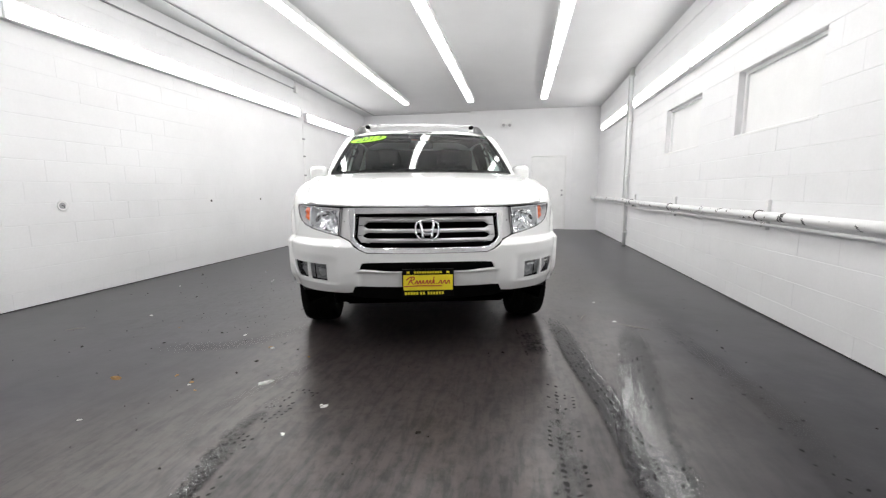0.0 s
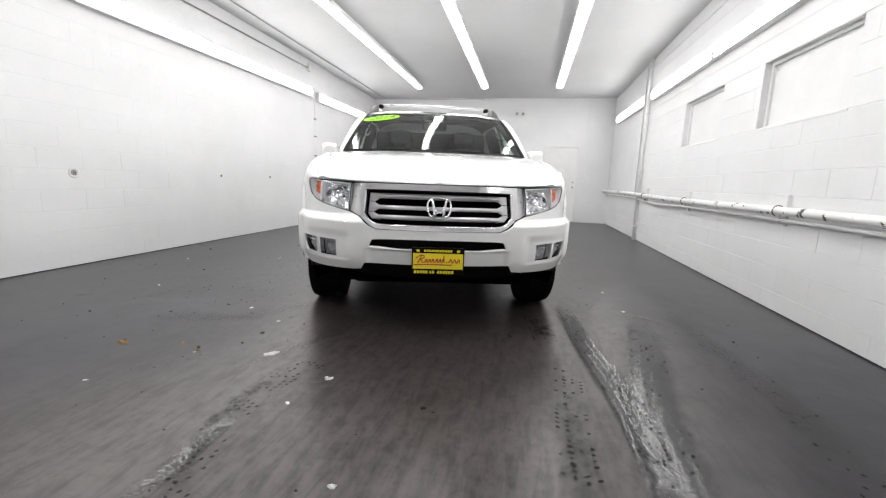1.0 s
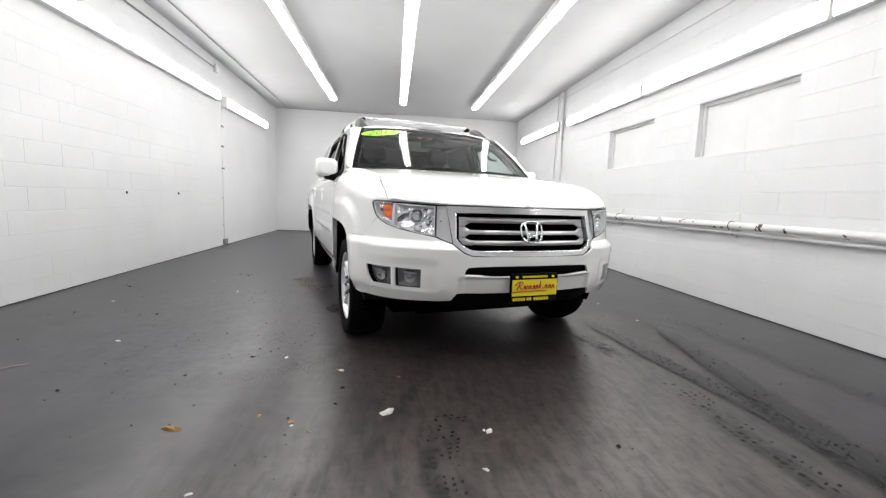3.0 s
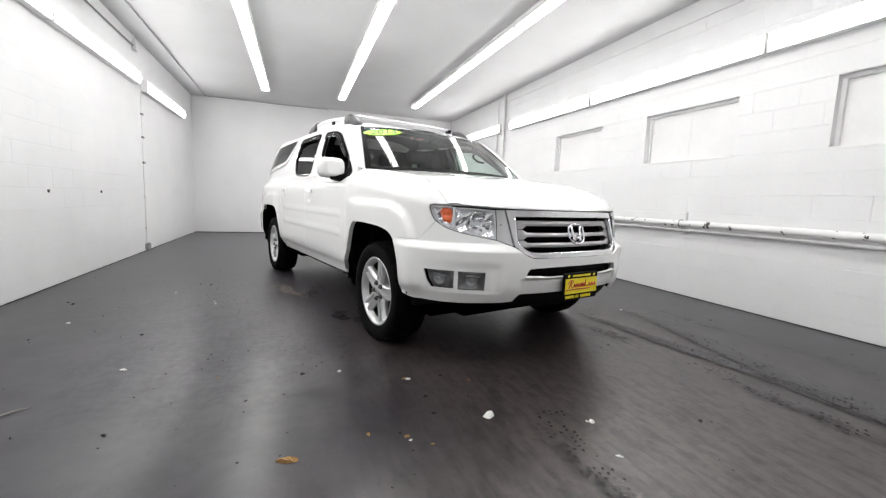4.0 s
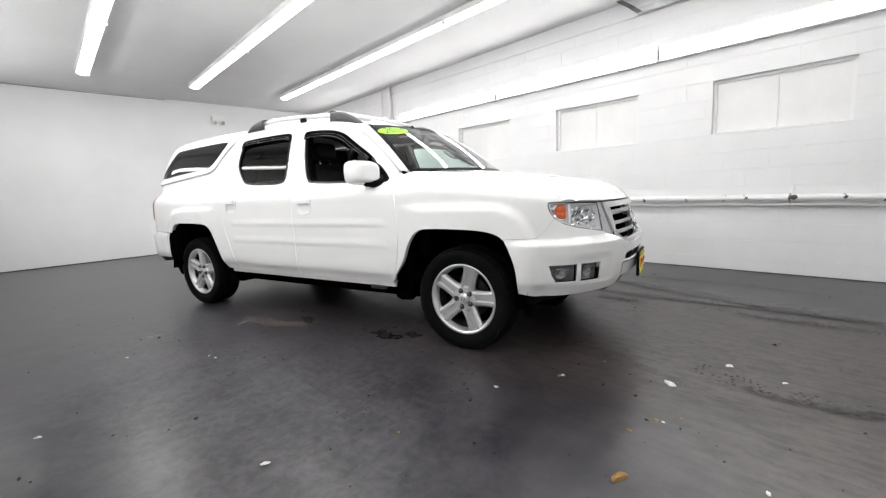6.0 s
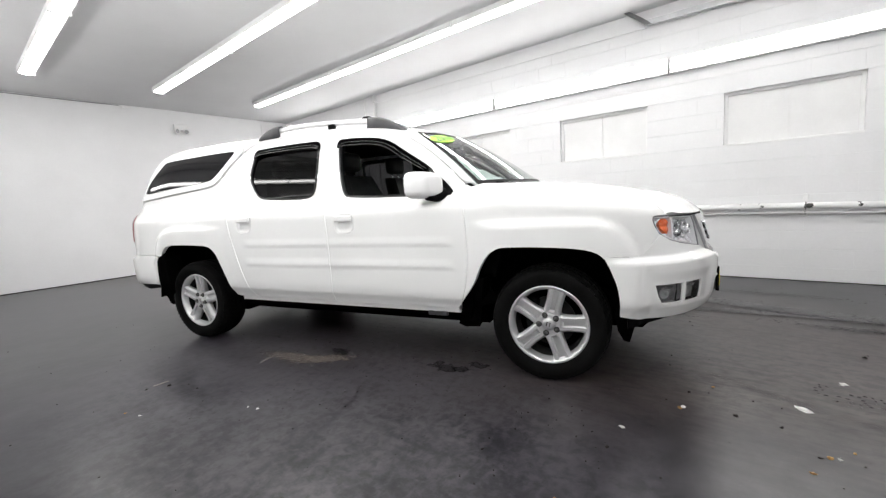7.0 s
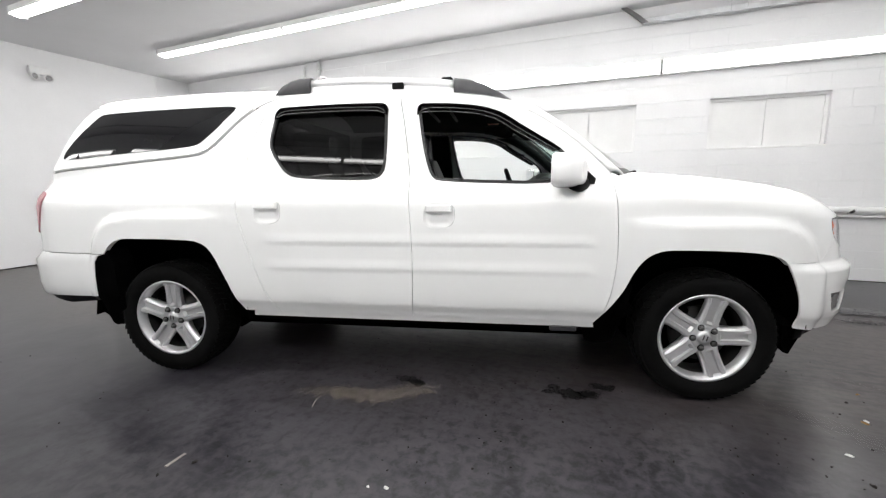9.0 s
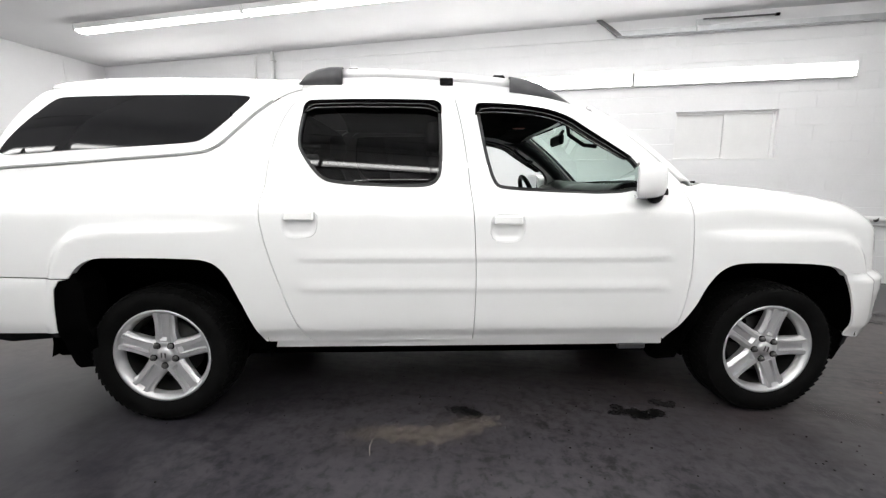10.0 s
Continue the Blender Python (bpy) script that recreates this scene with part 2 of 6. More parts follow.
def side_detail(y, z):
    out = 0.0
    for yc, outer, top in ((1.55, 0.5, 0.645), (-1.55, 0.465, 0.672)):
        out_y = (y - yc) * (1 if yc > 0 else -1)
        r = ((max(0.0, out_y) / outer) ** 4 + (max(0.0, z - 0.3) / top) ** 4) ** 0.25
        out += 0.024 * step01(1.075, 0.985, r) * step01(-0.5, -0.2, out_y)
    fade = step01(-0.88, -0.78, y) * (1 - step01(0.92, 1.0, y))
    out += fade * (saw(z, 0.9, 0.845, 0.0045) + saw(z, 0.75, 0.695, 0.0045))
    return out


def body(s, z, lift=0.0):
    """A place on the body: s runs from the middle of the nose round the side to the middle of the tail, negative on the other side."""
    sg = -1 if s < 0 else 1
    a = min(abs(s), ARC[-1])
    x, y = float(np.interp(a, ARC, PX)), float(np.interp(a, ARC, PY))
    d = 0.03
    tx = float(np.interp(a + d, ARC, PX)) - (float(np.interp(a - d, ARC, PX)) if a > d else -float(np.interp(d - a, ARC, PX)))
    ty = float(np.interp(a + d, ARC, PY)) - float(np.interp(abs(a - d), ARC, PY))
    if a + d > ARC[-1]:
        tx, ty = -1.0, 0.0
    n = Vector((-ty, tx)).normalized()
    w = n.y * n.y
    side = side_inset(z)
    k = step01(1.1, 1.35, y)
    if k > 0:
        top = hood_top(y) - 0.02
        q = min(0.995, max(0.0, (z - (top - 0.14)) / 0.14))
        side = side * (1 - k) + k * (min(side_inset(min(z, 0.99)), 1) + 0.2 * (1 - math.sqrt(1 - q * q)))
    side -= side_detail(y, z) * (1 - w)
    side -= (0.028 * step01(1.87, 2.02, y) + 0.02 * step01(-1.96, -2.06, y)) * (1 - step01(0.715, 0.75, z))
    end = front_inset(z) if n.y > 0 else rear_inset(z)
    if n.y > 0 and z < 0.67:
        end += 0.016 * (1 - step01(0.425, 0.455, a)) * (1 - step01(0.55, 0.562, z))
        end += 0.014 * step01(0.55, 0.61, a) * (1 - step01(1.02, 1.08, a)) * step01(0.47, 0.482, z) * (1 - step01(0.6, 0.66, z))
    inset = side * (1 - w) + w * end - lift
    return Vector((sg * (x - n.x * inset), y - n.y * inset, z))


def on_side(sign, lift=0.0):
    return lambda y, z: body(sign * s_of_y(y), z, lift)


def on_wrap(sign=1, lift=0.0):
    return lambda s, z: body(sign * s, z, lift)


# ---- panels: an outline filled with a fine mesh, laid on a surface ----
def inside(p, poly):
    hit, n = False, len(poly)
    for i in range(n):
        a, b = poly[i], poly[i - 1]
        if (a[1] > p[1]) != (b[1] > p[1]) and p[0] < (b[0] - a[0]) * (p[1] - a[1]) / (b[1] - a[1]) + a[0]:
            hit = not hit
    return hit


def resampled(poly, step):
    out = []
    for i in range(len(poly)):
        a, b = Vector(poly[i]), Vector(poly[(i + 1) % len(poly)])
        n = max(1, math.ceil((b - a).length / step))
        if (b - a).length < 1e-5:
            continue
        out += [a + (b - a) * (k / n) for k in range(n)]
    return out


def shrunk(poly, d):
    """The outline moved inwards by d."""
    p = [Vector(q) for q in poly]
    p = [q for i, q in enumerate(p) if (q - p[i - 1]).length > 1e-4]
    area = sum(p[i - 1].x * p[i].y - p[i].x * p[i - 1].y for i in range(len(p)))
    sg = 1 if area > 0 else -1
    out = []
    for i in range(len(p)):
        a, b, c = p[i - 1], p[i], p[(i + 1) % len(p)]
        n1 = Vector((-(b - a).y, (b - a).x)).normalized()
        n2 = Vector((-(c - b).y, (c - b).x)).normalized()
        m = (n1 + n2)
        if m.length < 0.3:
            m = n1
        m.normalize()
        out.append(b + m * sg * d / max(0.5, m.dot(n1)))
    return out


def rounded(poly, times=2):
    p = [Vector(q) for q in poly]
    for _ in range(times):
        q = []
        for i in range(len(p)):
            a, b = p[i], p[(i + 1) % len(p)]
            q += [a * 0.78 + b * 0.22, a * 0.22 + b * 0.78]
        p = q
    return p


from mathutils.geometry import delaunay_2d_cdt


def panel_mesh(outline, surface, facing, holes=(), step=0.05, depth=0.02, tight=1.0):
    loops = [resampled(q, step * 0.7) for q in (outline, *holes)]
    pts, edges = [], []
    for loop in loops:
        k = len(pts)
        pts += loop
        edges += [(k + i, k + (i + 1) % len(loop)) for i in range(len(loop))]
    edge_np = np.array([tuple(p) for p in pts])
    lo, hi = edge_np[: len(loops[0])].min(0), edge_np[: len(loops[0])].max(0)
    nx, ny = max(2, int((hi[0] - lo[0]) / step)), max(2, int((hi[1] - lo[1]) / (step * tight)))
    for i in range(1, nx):
        for j in range(1, ny):
            p = (lo[0] + (hi[0] - lo[0]) * i / nx, lo[1] + (hi[1] - lo[1]) * j / ny)
            if inside(p, loops[0]) and not any(inside(p, h) for h in loops[1:]) and ((edge_np - p) ** 2).sum(1).min() > (0.45 * step * max(tight, 0.7)) ** 2:
                pts.append(Vector(p))
    verts, _, faces, *_ = delaunay_2d_cdt([Vector((p[0], p[1])) for p in pts], edges, [], 0, 1e-6)
    bm = bmesh.new()
    exact = bm.verts.layers.float_vector.new("exact")
    vs = []
    for v in verts:
        p = surface(v[0], v[1])
        w = bm.verts.new(p)
        h = 0.004
        a = surface(v[0] + h, v[1]) - surface(v[0] - h, v[1])
        c = surface(v[0], v[1] + h) - surface(v[0], v[1] - h)
        w[exact] = a.cross(c).normalized()
        vs.append(w)
    for f in faces:
        c = sum((verts[i] for i in f), Vector((0, 0))) / len(f)
        if inside(c, loops[0]) and not any(inside(c, h) for h in loops[1:]):
            try:
                bm.faces.new([vs[i] for i in f])
            except ValueError:
                pass
    for v in [v for v in bm.verts if not v.link_faces]:
        bm.verts.remove(v)
    bm.normal_update()
    total = sum((f.normal * f.calc_area() for f in bm.faces), Vector())
    if total.dot(Vector(facing)) < 0:
        bmesh.ops.reverse_faces(bm, faces=bm.faces[:])
        bm.normal_update()
    for f in bm.faces:
        f.smooth = True
    if depth:
        rim = [(e.verts[0], e.verts[1], e.link_loops[0].vert) for e in bm.edges if len(e.link_faces) == 1]
        front, back = {}, {}
        for a, b, _ in rim:
            for v in (a, b):
                if v not in front:
                    front[v] = bm.verts.new(v.co)
                    back[v] = bm.verts.new(v.co - v.normal * depth)
        for a, b, first in rim:
            if first is not a:
                a, b = b, a
            bm.faces.new((front[b], front[a], back[a], back[b]))
    return bm


def panel(name, outline, surface, facing, mat, parent, holes=(), step=0.05, depth=0.02, label="", tight=1.0):
    ob = part(name, panel_mesh(outline, surface, facing, holes, step, depth, tight), mat, parent, label)
    me = ob.data
    exact = me.attributes["exact"].data
    normals = [(0.0, 0.0, 0.0)] * len(me.loops)
    for p in me.polygons:
        for k in p.loop_indices:
            n = p.normal
            if p.use_smooth:
                e = Vector(exact[me.loops[k].vertex_index].vector)
                n = (e if e.dot(p.normal) > 0 else -e) if e.length > 0.5 and abs(e.dot(p.normal)) > 0.3 else p.normal
            normals[k] = tuple(n)
    me.normals_split_custom_set(normals)
    me.attributes.remove(me.attributes["exact"])
    return ob


def tube(bm, points, radius, segments=10, caps=True):
    """A round bar along the points; radius may be a list."""
    p = [Vector(q) for q in points]
    rings = []
    for i, c in enumerate(p):
        d = (p[min(i + 1, len(p) - 1)] - p[max(i - 1, 0)]).normalized()
        u = d.cross(Vector((0, 0, 1)) if abs(d.z) < 0.9 else Vector((1, 0, 0))).normalized()
        v = d.cross(u)
        r = radius[i] if isinstance(radius, (list, tuple)) else radius
        rings.append([bm.verts.new(c + (u * math.cos(2 * math.pi * k / segments) + v * math.sin(2 * math.pi * k / segments)) * r) for k in range(segments)])
    for a, b in zip(rings, rings[1:]):
        for k in range(segments):
            bm.faces.new((a[k], b[k], b[(k + 1) % segments], a[(k + 1) % segments])).smooth = True
    if caps:
        bm.faces.new(rings[0])
        bm.faces.new(rings[-1][::-1])
    bmesh.ops.recalc_face_normals(bm, faces=bm.faces[:])
    return bm


def loft(sections, closed=False, caps=False, smooth=True):
    """A skin over rows of places."""
    bm = bmesh.new()
    rows = [[bm.verts.new(p) for p in row] for row in sections]
    n = len(rows[0])
    for a, b in zip(rows, rows[1:]):
        for k in range(n if closed else n - 1):
            bm.faces.new((a[k], a[(k + 1) % n], b[(k + 1) % n], b[k])).smooth = smooth
    if caps:
        bm.faces.new(rows[0][::-1])
        bm.faces.new(rows[-1])
    bmesh.ops.recalc_face_normals(bm, faces=bm.faces[:])
    return bm


def lathe(profile, segments=64, axis="X"):
    """A turned body about the x axis; the profile is (x, radius)."""
    bm = bmesh.new()
    rows = []
    for x, r in profile:
        rows.append([bm.verts.new((x, r * math.sin(2 * math.pi * k / segments), r * math.cos(2 * math.pi * k / segments))) for k in range(segments)])
    for a, b in zip(rows, rows[1:]):
        for k in range(segments):
            bm.faces.new((a[k], b[k], b[(k + 1) % segments], a[(k + 1) % segments])).smooth = True
    bmesh.ops.recalc_face_normals(bm, faces=bm.faces[:])
    return bm


# ---- car: materials ----
def car_paint():
    mat = material("white_car_paint", (0.825, 0.83, 0.825), 0.4)
    tree, b = nodes_of(mat)
    b.inputs["Coat Weight"].default_value = 1.0
    b.inputs["Coat Roughness"].default_value = 0.03
    coord = add(tree, "ShaderNodeTexCoord")
    n = add(tree, "ShaderNodeTexNoise", Scale=900.0, Detail=2.0)
    tree.links.new(coord.outputs["Object"], n.inputs["Vector"])
    bp = add(tree, "ShaderNodeBump", Strength=0.02, Distance=0.001)
    tree.links.new(n.outputs["Fac"], bp.inputs["Height"])
    tree.links.new(bp.outputs[0], b.inputs["Normal"])
    return mat


def pane(name, tint, gloss=1.0, rough=0.0):
    mat = bpy.data.materials.new(name)
    mat.use_nodes = True
    tree = mat.node_tree
    tree.nodes.remove(tree.nodes["Principled BSDF"])
    clear = add(tree, "ShaderNodeBsdfTransparent")
    clear.inputs[0].default_value = (*tint, 1)
    shine = add(tree, "ShaderNodeBsdfGlossy", Roughness=rough)
    edge = add(tree, "ShaderNodeLayerWeight", Blend=0.5)
    power = add(tree, "ShaderNodeMath")
    power.operation = "POWER"
    power.inputs[1].default_value = 4.0
    tree.links.new(edge.outputs["Facing"], power.inputs[0])
    mul = add(tree, "ShaderNodeMath")
    mul.operation = "MULTIPLY_ADD"
    mul.inputs[1].default_value, mul.inputs[2].default_value = 0.8 * gloss, 0.045 * gloss
    tree.links.new(power.outputs[0], mul.inputs[0])
    mix = add(tree, "ShaderNodeMixShader")
    tree.links.new(mul.outputs[0], mix.inputs[0])
    tree.links.new(clear.outputs[0], mix.inputs[1])
    tree.links.new(shine.outputs[0], mix.inputs[2])
    tree.links.new(mix.outputs[0], tree.nodes["Material Output"].inputs[0])
    return mat


PAINT = car_paint()
TRIM = textured("black_trim_plastic", (0.003, 0.003, 0.003), (0.007, 0.007, 0.0075), (0.35, 0.55), 8, 300, 0.15, distance=0.001)
GREYTRIM = textured("grey_trim_plastic", (0.035, 0.035, 0.038), (0.055, 0.055, 0.06), (0.4, 0.6), 8, 300, 0.15, distance=0.001)
# near-black: the deep shade of wells and recesses is put into this colour
SHADE_LINER = textured("shade_black_liner", (0.0012, 0.0012, 0.0012), (0.003, 0.003, 0.003), (0.7, 0.9), 6, 80, 0.4)
RUBBER = textured("tyre_rubber", (0.003, 0.003, 0.003), (0.007, 0.007, 0.007), (0.6, 0.8), 10, 120, 0.3)
RUBBER.node_tree.nodes["Principled BSDF"].inputs["Specular IOR Level"].default_value = 0.25
SEALRUBBER = textured("window_seal_rubber", (0.007, 0.007, 0.0075), (0.016, 0.016, 0.017), (0.3, 0.45), 10, 200, 0.1, distance=0.001)
RAILSILVER = textured("bright_rail_silver", (0.6, 0.6, 0.61), (0.68, 0.68, 0.69), (0.24, 0.34), 10, 200, 0.03, metal=0.45)
CHROME = material("chrome", (0.82, 0.83, 0.85), 0.08, 1.0)
SATIN = textured("satin_silver", (0.4, 0.4, 0.41), (0.47, 0.47, 0.48), (0.26, 0.36), 10, 200, 0.03, metal=0.85)
ALLOY = textured("wheel_alloy", (0.6, 0.6, 0.61), (0.68, 0.68, 0.69), (0.26, 0.38), 12, 200, 0.04, metal=0.68)
SMOKED = pane("smoked_glass", (0.035, 0.035, 0.037), 0.5)
SCREEN = pane("windscreen_glass", (0.66, 0.81, 0.75), 1.4)
CLEAR = pane("clear_glass", (0.93, 0.96, 0.95), 0.4)
LAMPGLASS = pane("lamp_lens_clear", (0.93, 0.94, 0.95))
VISOR = pane("smoked_visor", (0.03, 0.03, 0.03), 0.15)
AMBER = material("amber_reflector", (0.9, 0.17, 0.05), 0.2)
REFLECTOR = textured("bright_reflector", (0.86, 0.86, 0.87), (0.95, 0.95, 0.96), (0.05, 0.12), 14, 60, 0.1, metal=0.95)
SURROUND = textured("bright_satin_chrome", (0.66, 0.66, 0.67), (0.74, 0.74, 0.75), (0.14, 0.22), 10, 200, 0.02, metal=0.9)
EDGE = material("lamp_edge_silver", (0.85, 0.85, 0.86), 0.25, 0.3)
WINGSILVER = textured("silver_paint", (0.52, 0.52, 0.53), (0.56, 0.56, 0.57), (0.3, 0.4), 10, 200, 0.03, metal=0.35)
FOGBACK = textured("fog_lamp_housing", (0.16, 0.16, 0.16), (0.42, 0.42, 0.43), (0.2, 0.4), 18, 60, 0.3, metal=0.5)
RED = material("red_lens", (0.42, 0.2, 0.22), 0.14)
GLOSSBLACK = material("glossy_black_edge", (0.01, 0.01, 0.01), 0.06)
BLACKGLASS = material("black_privacy_glass", (0.008, 0.008, 0.009), 0.03)
CLOTH = textured("seat_leather", (0.012, 0.012, 0.013), (0.024, 0.024, 0.026), (0.45, 0.6), 12, 150, 0.25)
HEADLINER = textured("grey_headliner", (0.03, 0.03, 0.03), (0.05, 0.05, 0.05), (0.85, 0.95), 6, 200, 0.2)
DISC = textured("brake_steel", (0.1, 0.1, 0.1), (0.18, 0.18, 0.18), (0.3, 0.5), 20, 200, 0.1, metal=0.9)
# barrel and brake disc: shade behind the spokes, held in a near-black colour
BARREL = textured("shaded_wheel_barrel", (0.006, 0.006, 0.006), (0.022, 0.022, 0.022), (0.5, 0.7), 10, 120, 0.1)
YELLOW = material("plate_yellow", (0.85, 0.72, 0.03), 0.4)
RED_INK = material("red_ink", (0.45, 0.02, 0.03), 0.4)
GREEN = material("lime_sticker", (0.36, 0.8, 0.03), 0.45)
INK = material("dark_ink", (0.03, 0.05, 0.02), 0.5)

for m_, k_ in ((TRIM, 0.05), (SHADE_LINER, 0.0), (RUBBER, 0.05), (BLACKGLASS, 0.2), (GLOSSBLACK, 1.0), (CLOTH, 0.2), (HEADLINER, 0.0)):
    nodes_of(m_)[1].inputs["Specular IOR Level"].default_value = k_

# ---- car: shared edges, as (length, height) of the side ----
SPLIT = hermite([(0.0, 0.415), (0.01, 0.72), (0.0, 1.0), (-0.02, 1.24), (-0.05, 1.46), (-0.09, 1.648)], 5)
REAR_EDGE = hermite([(-0.79, 0.415), (-0.82, 0.44), (-0.88, 0.55), (-0.94, 0.72), (-0.995, 0.91), (-1.015, 1.02), (-1.02, 1.14), (-1.0, 1.32), (-0.955, 1.48), (-0.9, 1.585), (-0.84, 1.638), (-0.76, 1.662)], 4)
DOOR_TOP_REAR = hermite([(-0.76, 1.662), (-0.4, 1.666), (-0.09, 1.648)], 5)
DOOR_TOP_FRONT = hermite([(-0.09, 1.648), (0.19, 1.65), (0.3, 1.642), (0.4, 1.626), (0.52, 1.592), (0.64, 1.542), (0.8, 1.437), (0.92, 1.337), (1.05, 1.21)], 5)
FRONT_EDGE = hermite([(1.05, 1.21), (1.062, 1.11), (1.076, 0.94), (1.08, 0.77), (1.06, 0.59), (1.02, 0.46), (0.985, 0.415)], 5)
ARCH_F = hermite([(0.985, 0.41), (1.06, 0.51), (1.12, 0.6), (1.16, 0.69), (1.21, 0.765), (1.27, 0.805), (1.34, 0.817), (1.59, 0.815), (1.75, 0.803), (1.83, 0.78), (1.872, 0.745)], 4)
ARCH_B = hermite([(1.872, 0.745), (1.905, 0.67), (1.935, 0.57), (1.948, 0.42)], 4)
ARCH_R = hermite([(-1.9, 0.752), (-1.85, 0.81), (-1.79, 0.842), (-1.71, 0.85), (-1.32, 0.843), (-1.24, 0.822), (-1.19, 0.77), (-1.14, 0.66), (-1.09, 0.54), (-1.045, 0.44), (-1.03, 0.415)], 4)
CAP_SEAM = hermite([(-0.84, 1.668), (-0.93, 1.64), (-1.06, 1.55), (-1.19, 1.425), (-1.25, 1.372), (-1.33, 1.34), (-1.68, 1.308), (-2.0, 1.282), (-2.3, 1.262), (-2.44, 1.25)], 4)
WIN_F = rounded([(0.015, 1.59), (0.04, 1.612), (0.32, 1.59), (0.47, 1.55), (0.59, 1.472), (0.86, 1.302), (0.85, 1.145), (0.15, 1.168), (0.1, 1.2), (0.06, 1.33)], 2)
WIN_R = rounded([(-0.82, 1.618), (-0.2, 1.622), (-0.155, 1.6), (-0.148, 1.26), (-0.19, 1.19), (-0.3, 1.178), (-0.7, 1.195), (-0.77, 1.235), (-0.86, 1.36), (-0.866, 1.43), (-0.845, 1.57)], 2)
CAP_WIN = rounded([(-2.335, 1.362), (-2.235, 1.472), (-2.085, 1.612), (-2.0, 1.62), (-1.5, 1.634), (-1.115, 1.637), (-1.11, 1.61), (-1.31, 1.42), (-1.38, 1.395), (-1.9, 1.362), (-2.325, 1.332)], 2)
GAP = 0.0018
SEAM = [Vector((y, hood_top(y) - 0.0205)) for y in np.linspace(1.16, 1.95, 12)] + [Vector(p) for p in ((2.03, 1.098), (2.1, 1.068), (2.155, 1.035), (2.19, 1.0), (2.208, 0.975))]
SEAM_AT = [body(s_of_y(p[0]), p[1]) for p in SEAM]
seam_x = lambda y: float(np.interp(y, [p.y for p in SEAM_AT], [p.x for p in SEAM_AT]))
seam_z = lambda y: float(np.interp(y, [p.y for p in SEAM_AT], [p.z for p in SEAM_AT]))

car = new("pickup_truck")
car.matrix_basis = pose(-1.1051, 4.9726, 0, 0, 0, -165.71)
tagged(car, "white four-door pickup truck with white canopy on grey floor", "car")


def resampled_line(line, n):
    at = [0.0]
    for a, b in zip(line, line[1:]):
        at.append(at[-1] + (b - a).length)
    return [Vector((float(np.interp(t, at, [p.x for p in line])), float(np.interp(t, at, [p.y for p in line])))) for t in np.linspace(0, at[-1], n)]


def window_set(sign, opening, parent, glass, label, visor=None):
    f = (sign, 0, 0.2)
    panel("window_seal", opening, on_side(sign, 0.003), f, SEALRUBBER, parent, [shrunk(opening, 0.014)], 0.04, 0.025)
    if glass:
        panel("window_glass", shrunk(opening, 0.01), lambda y, z: on_side(sign, -0.008 - 0.035 * (z - 1.4))(y, z), f, glass, parent, (), 0.03, 0, label)
    bead = [on_side(sign, 0.004)(p.x, p.y) for p in resampled(shrunk(opening, 0.0125), 0.03)]
    part("seal_bead", tube(bmesh.new(), bead + bead[:1], 0.0035, 6, False), SEALRUBBER, parent)
    if visor:
        cover = panel("rain_visor", visor[0] + visor[1], lambda y, z: on_side(sign, 0.014)(y, z), f, VISOR, parent, (), 0.03, 0.012, "smoked plastic rain visor above the window")
        for line, r in ((visor[1], 0.004), ([p * 0.45 + q * 0.55 for p, q in zip(resampled_line(visor[0], 20), resampled_line(visor[1][::-1], 20))], 0.003)):
            part("visor_ridge", tube(bmesh.new(), [on_side(sign, 0.0145)(p.x, p.y) for p in line], r, 8), GLOSSBLACK, cover)


def cup_line(y, z):
    return rounded([(y - 0.083, z - 0.1), (y + 0.05, z - 0.1), (y + 0.085, z - 0.062), (y + 0.085, z + 0.036), (y - 0.083, z + 0.036)], 2)


def door_handle(sign, y, z, parent):
    f = (sign, 0, 0)
    b_ = boxed(y - 0.07, z - 0.014, 0.0, y + 0.07, z + 0.028, 0.022, bevel=0.008, segments=2)
    for v in b_.verts:
        v.co = on_side(sign, v.co.z - 0.004 + 0.004 * math.cos((v.co.x - y) * 20))(v.co.x, v.co.y)
    bmesh.ops.recalc_face_normals(b_, faces=b_.faces[:])
    h = part("door_handle", b_, PAINT, parent)
    edge = [tuple(p) for p in resampled(cup_line(y, z), 0.004)]

    def hollow(a, c):
        d = min((a - p[0]) ** 2 + (c - p[1]) ** 2 for p in edge) ** 0.5
        return body(sign * s_of_y(a), c, -0.01 * step01(0.0, 0.03, d))

    panel("handle_cup", shrunk(cup_line(y, z), 0.0012), hollow, f, PAINT, h, (), 0.012, 0.0)


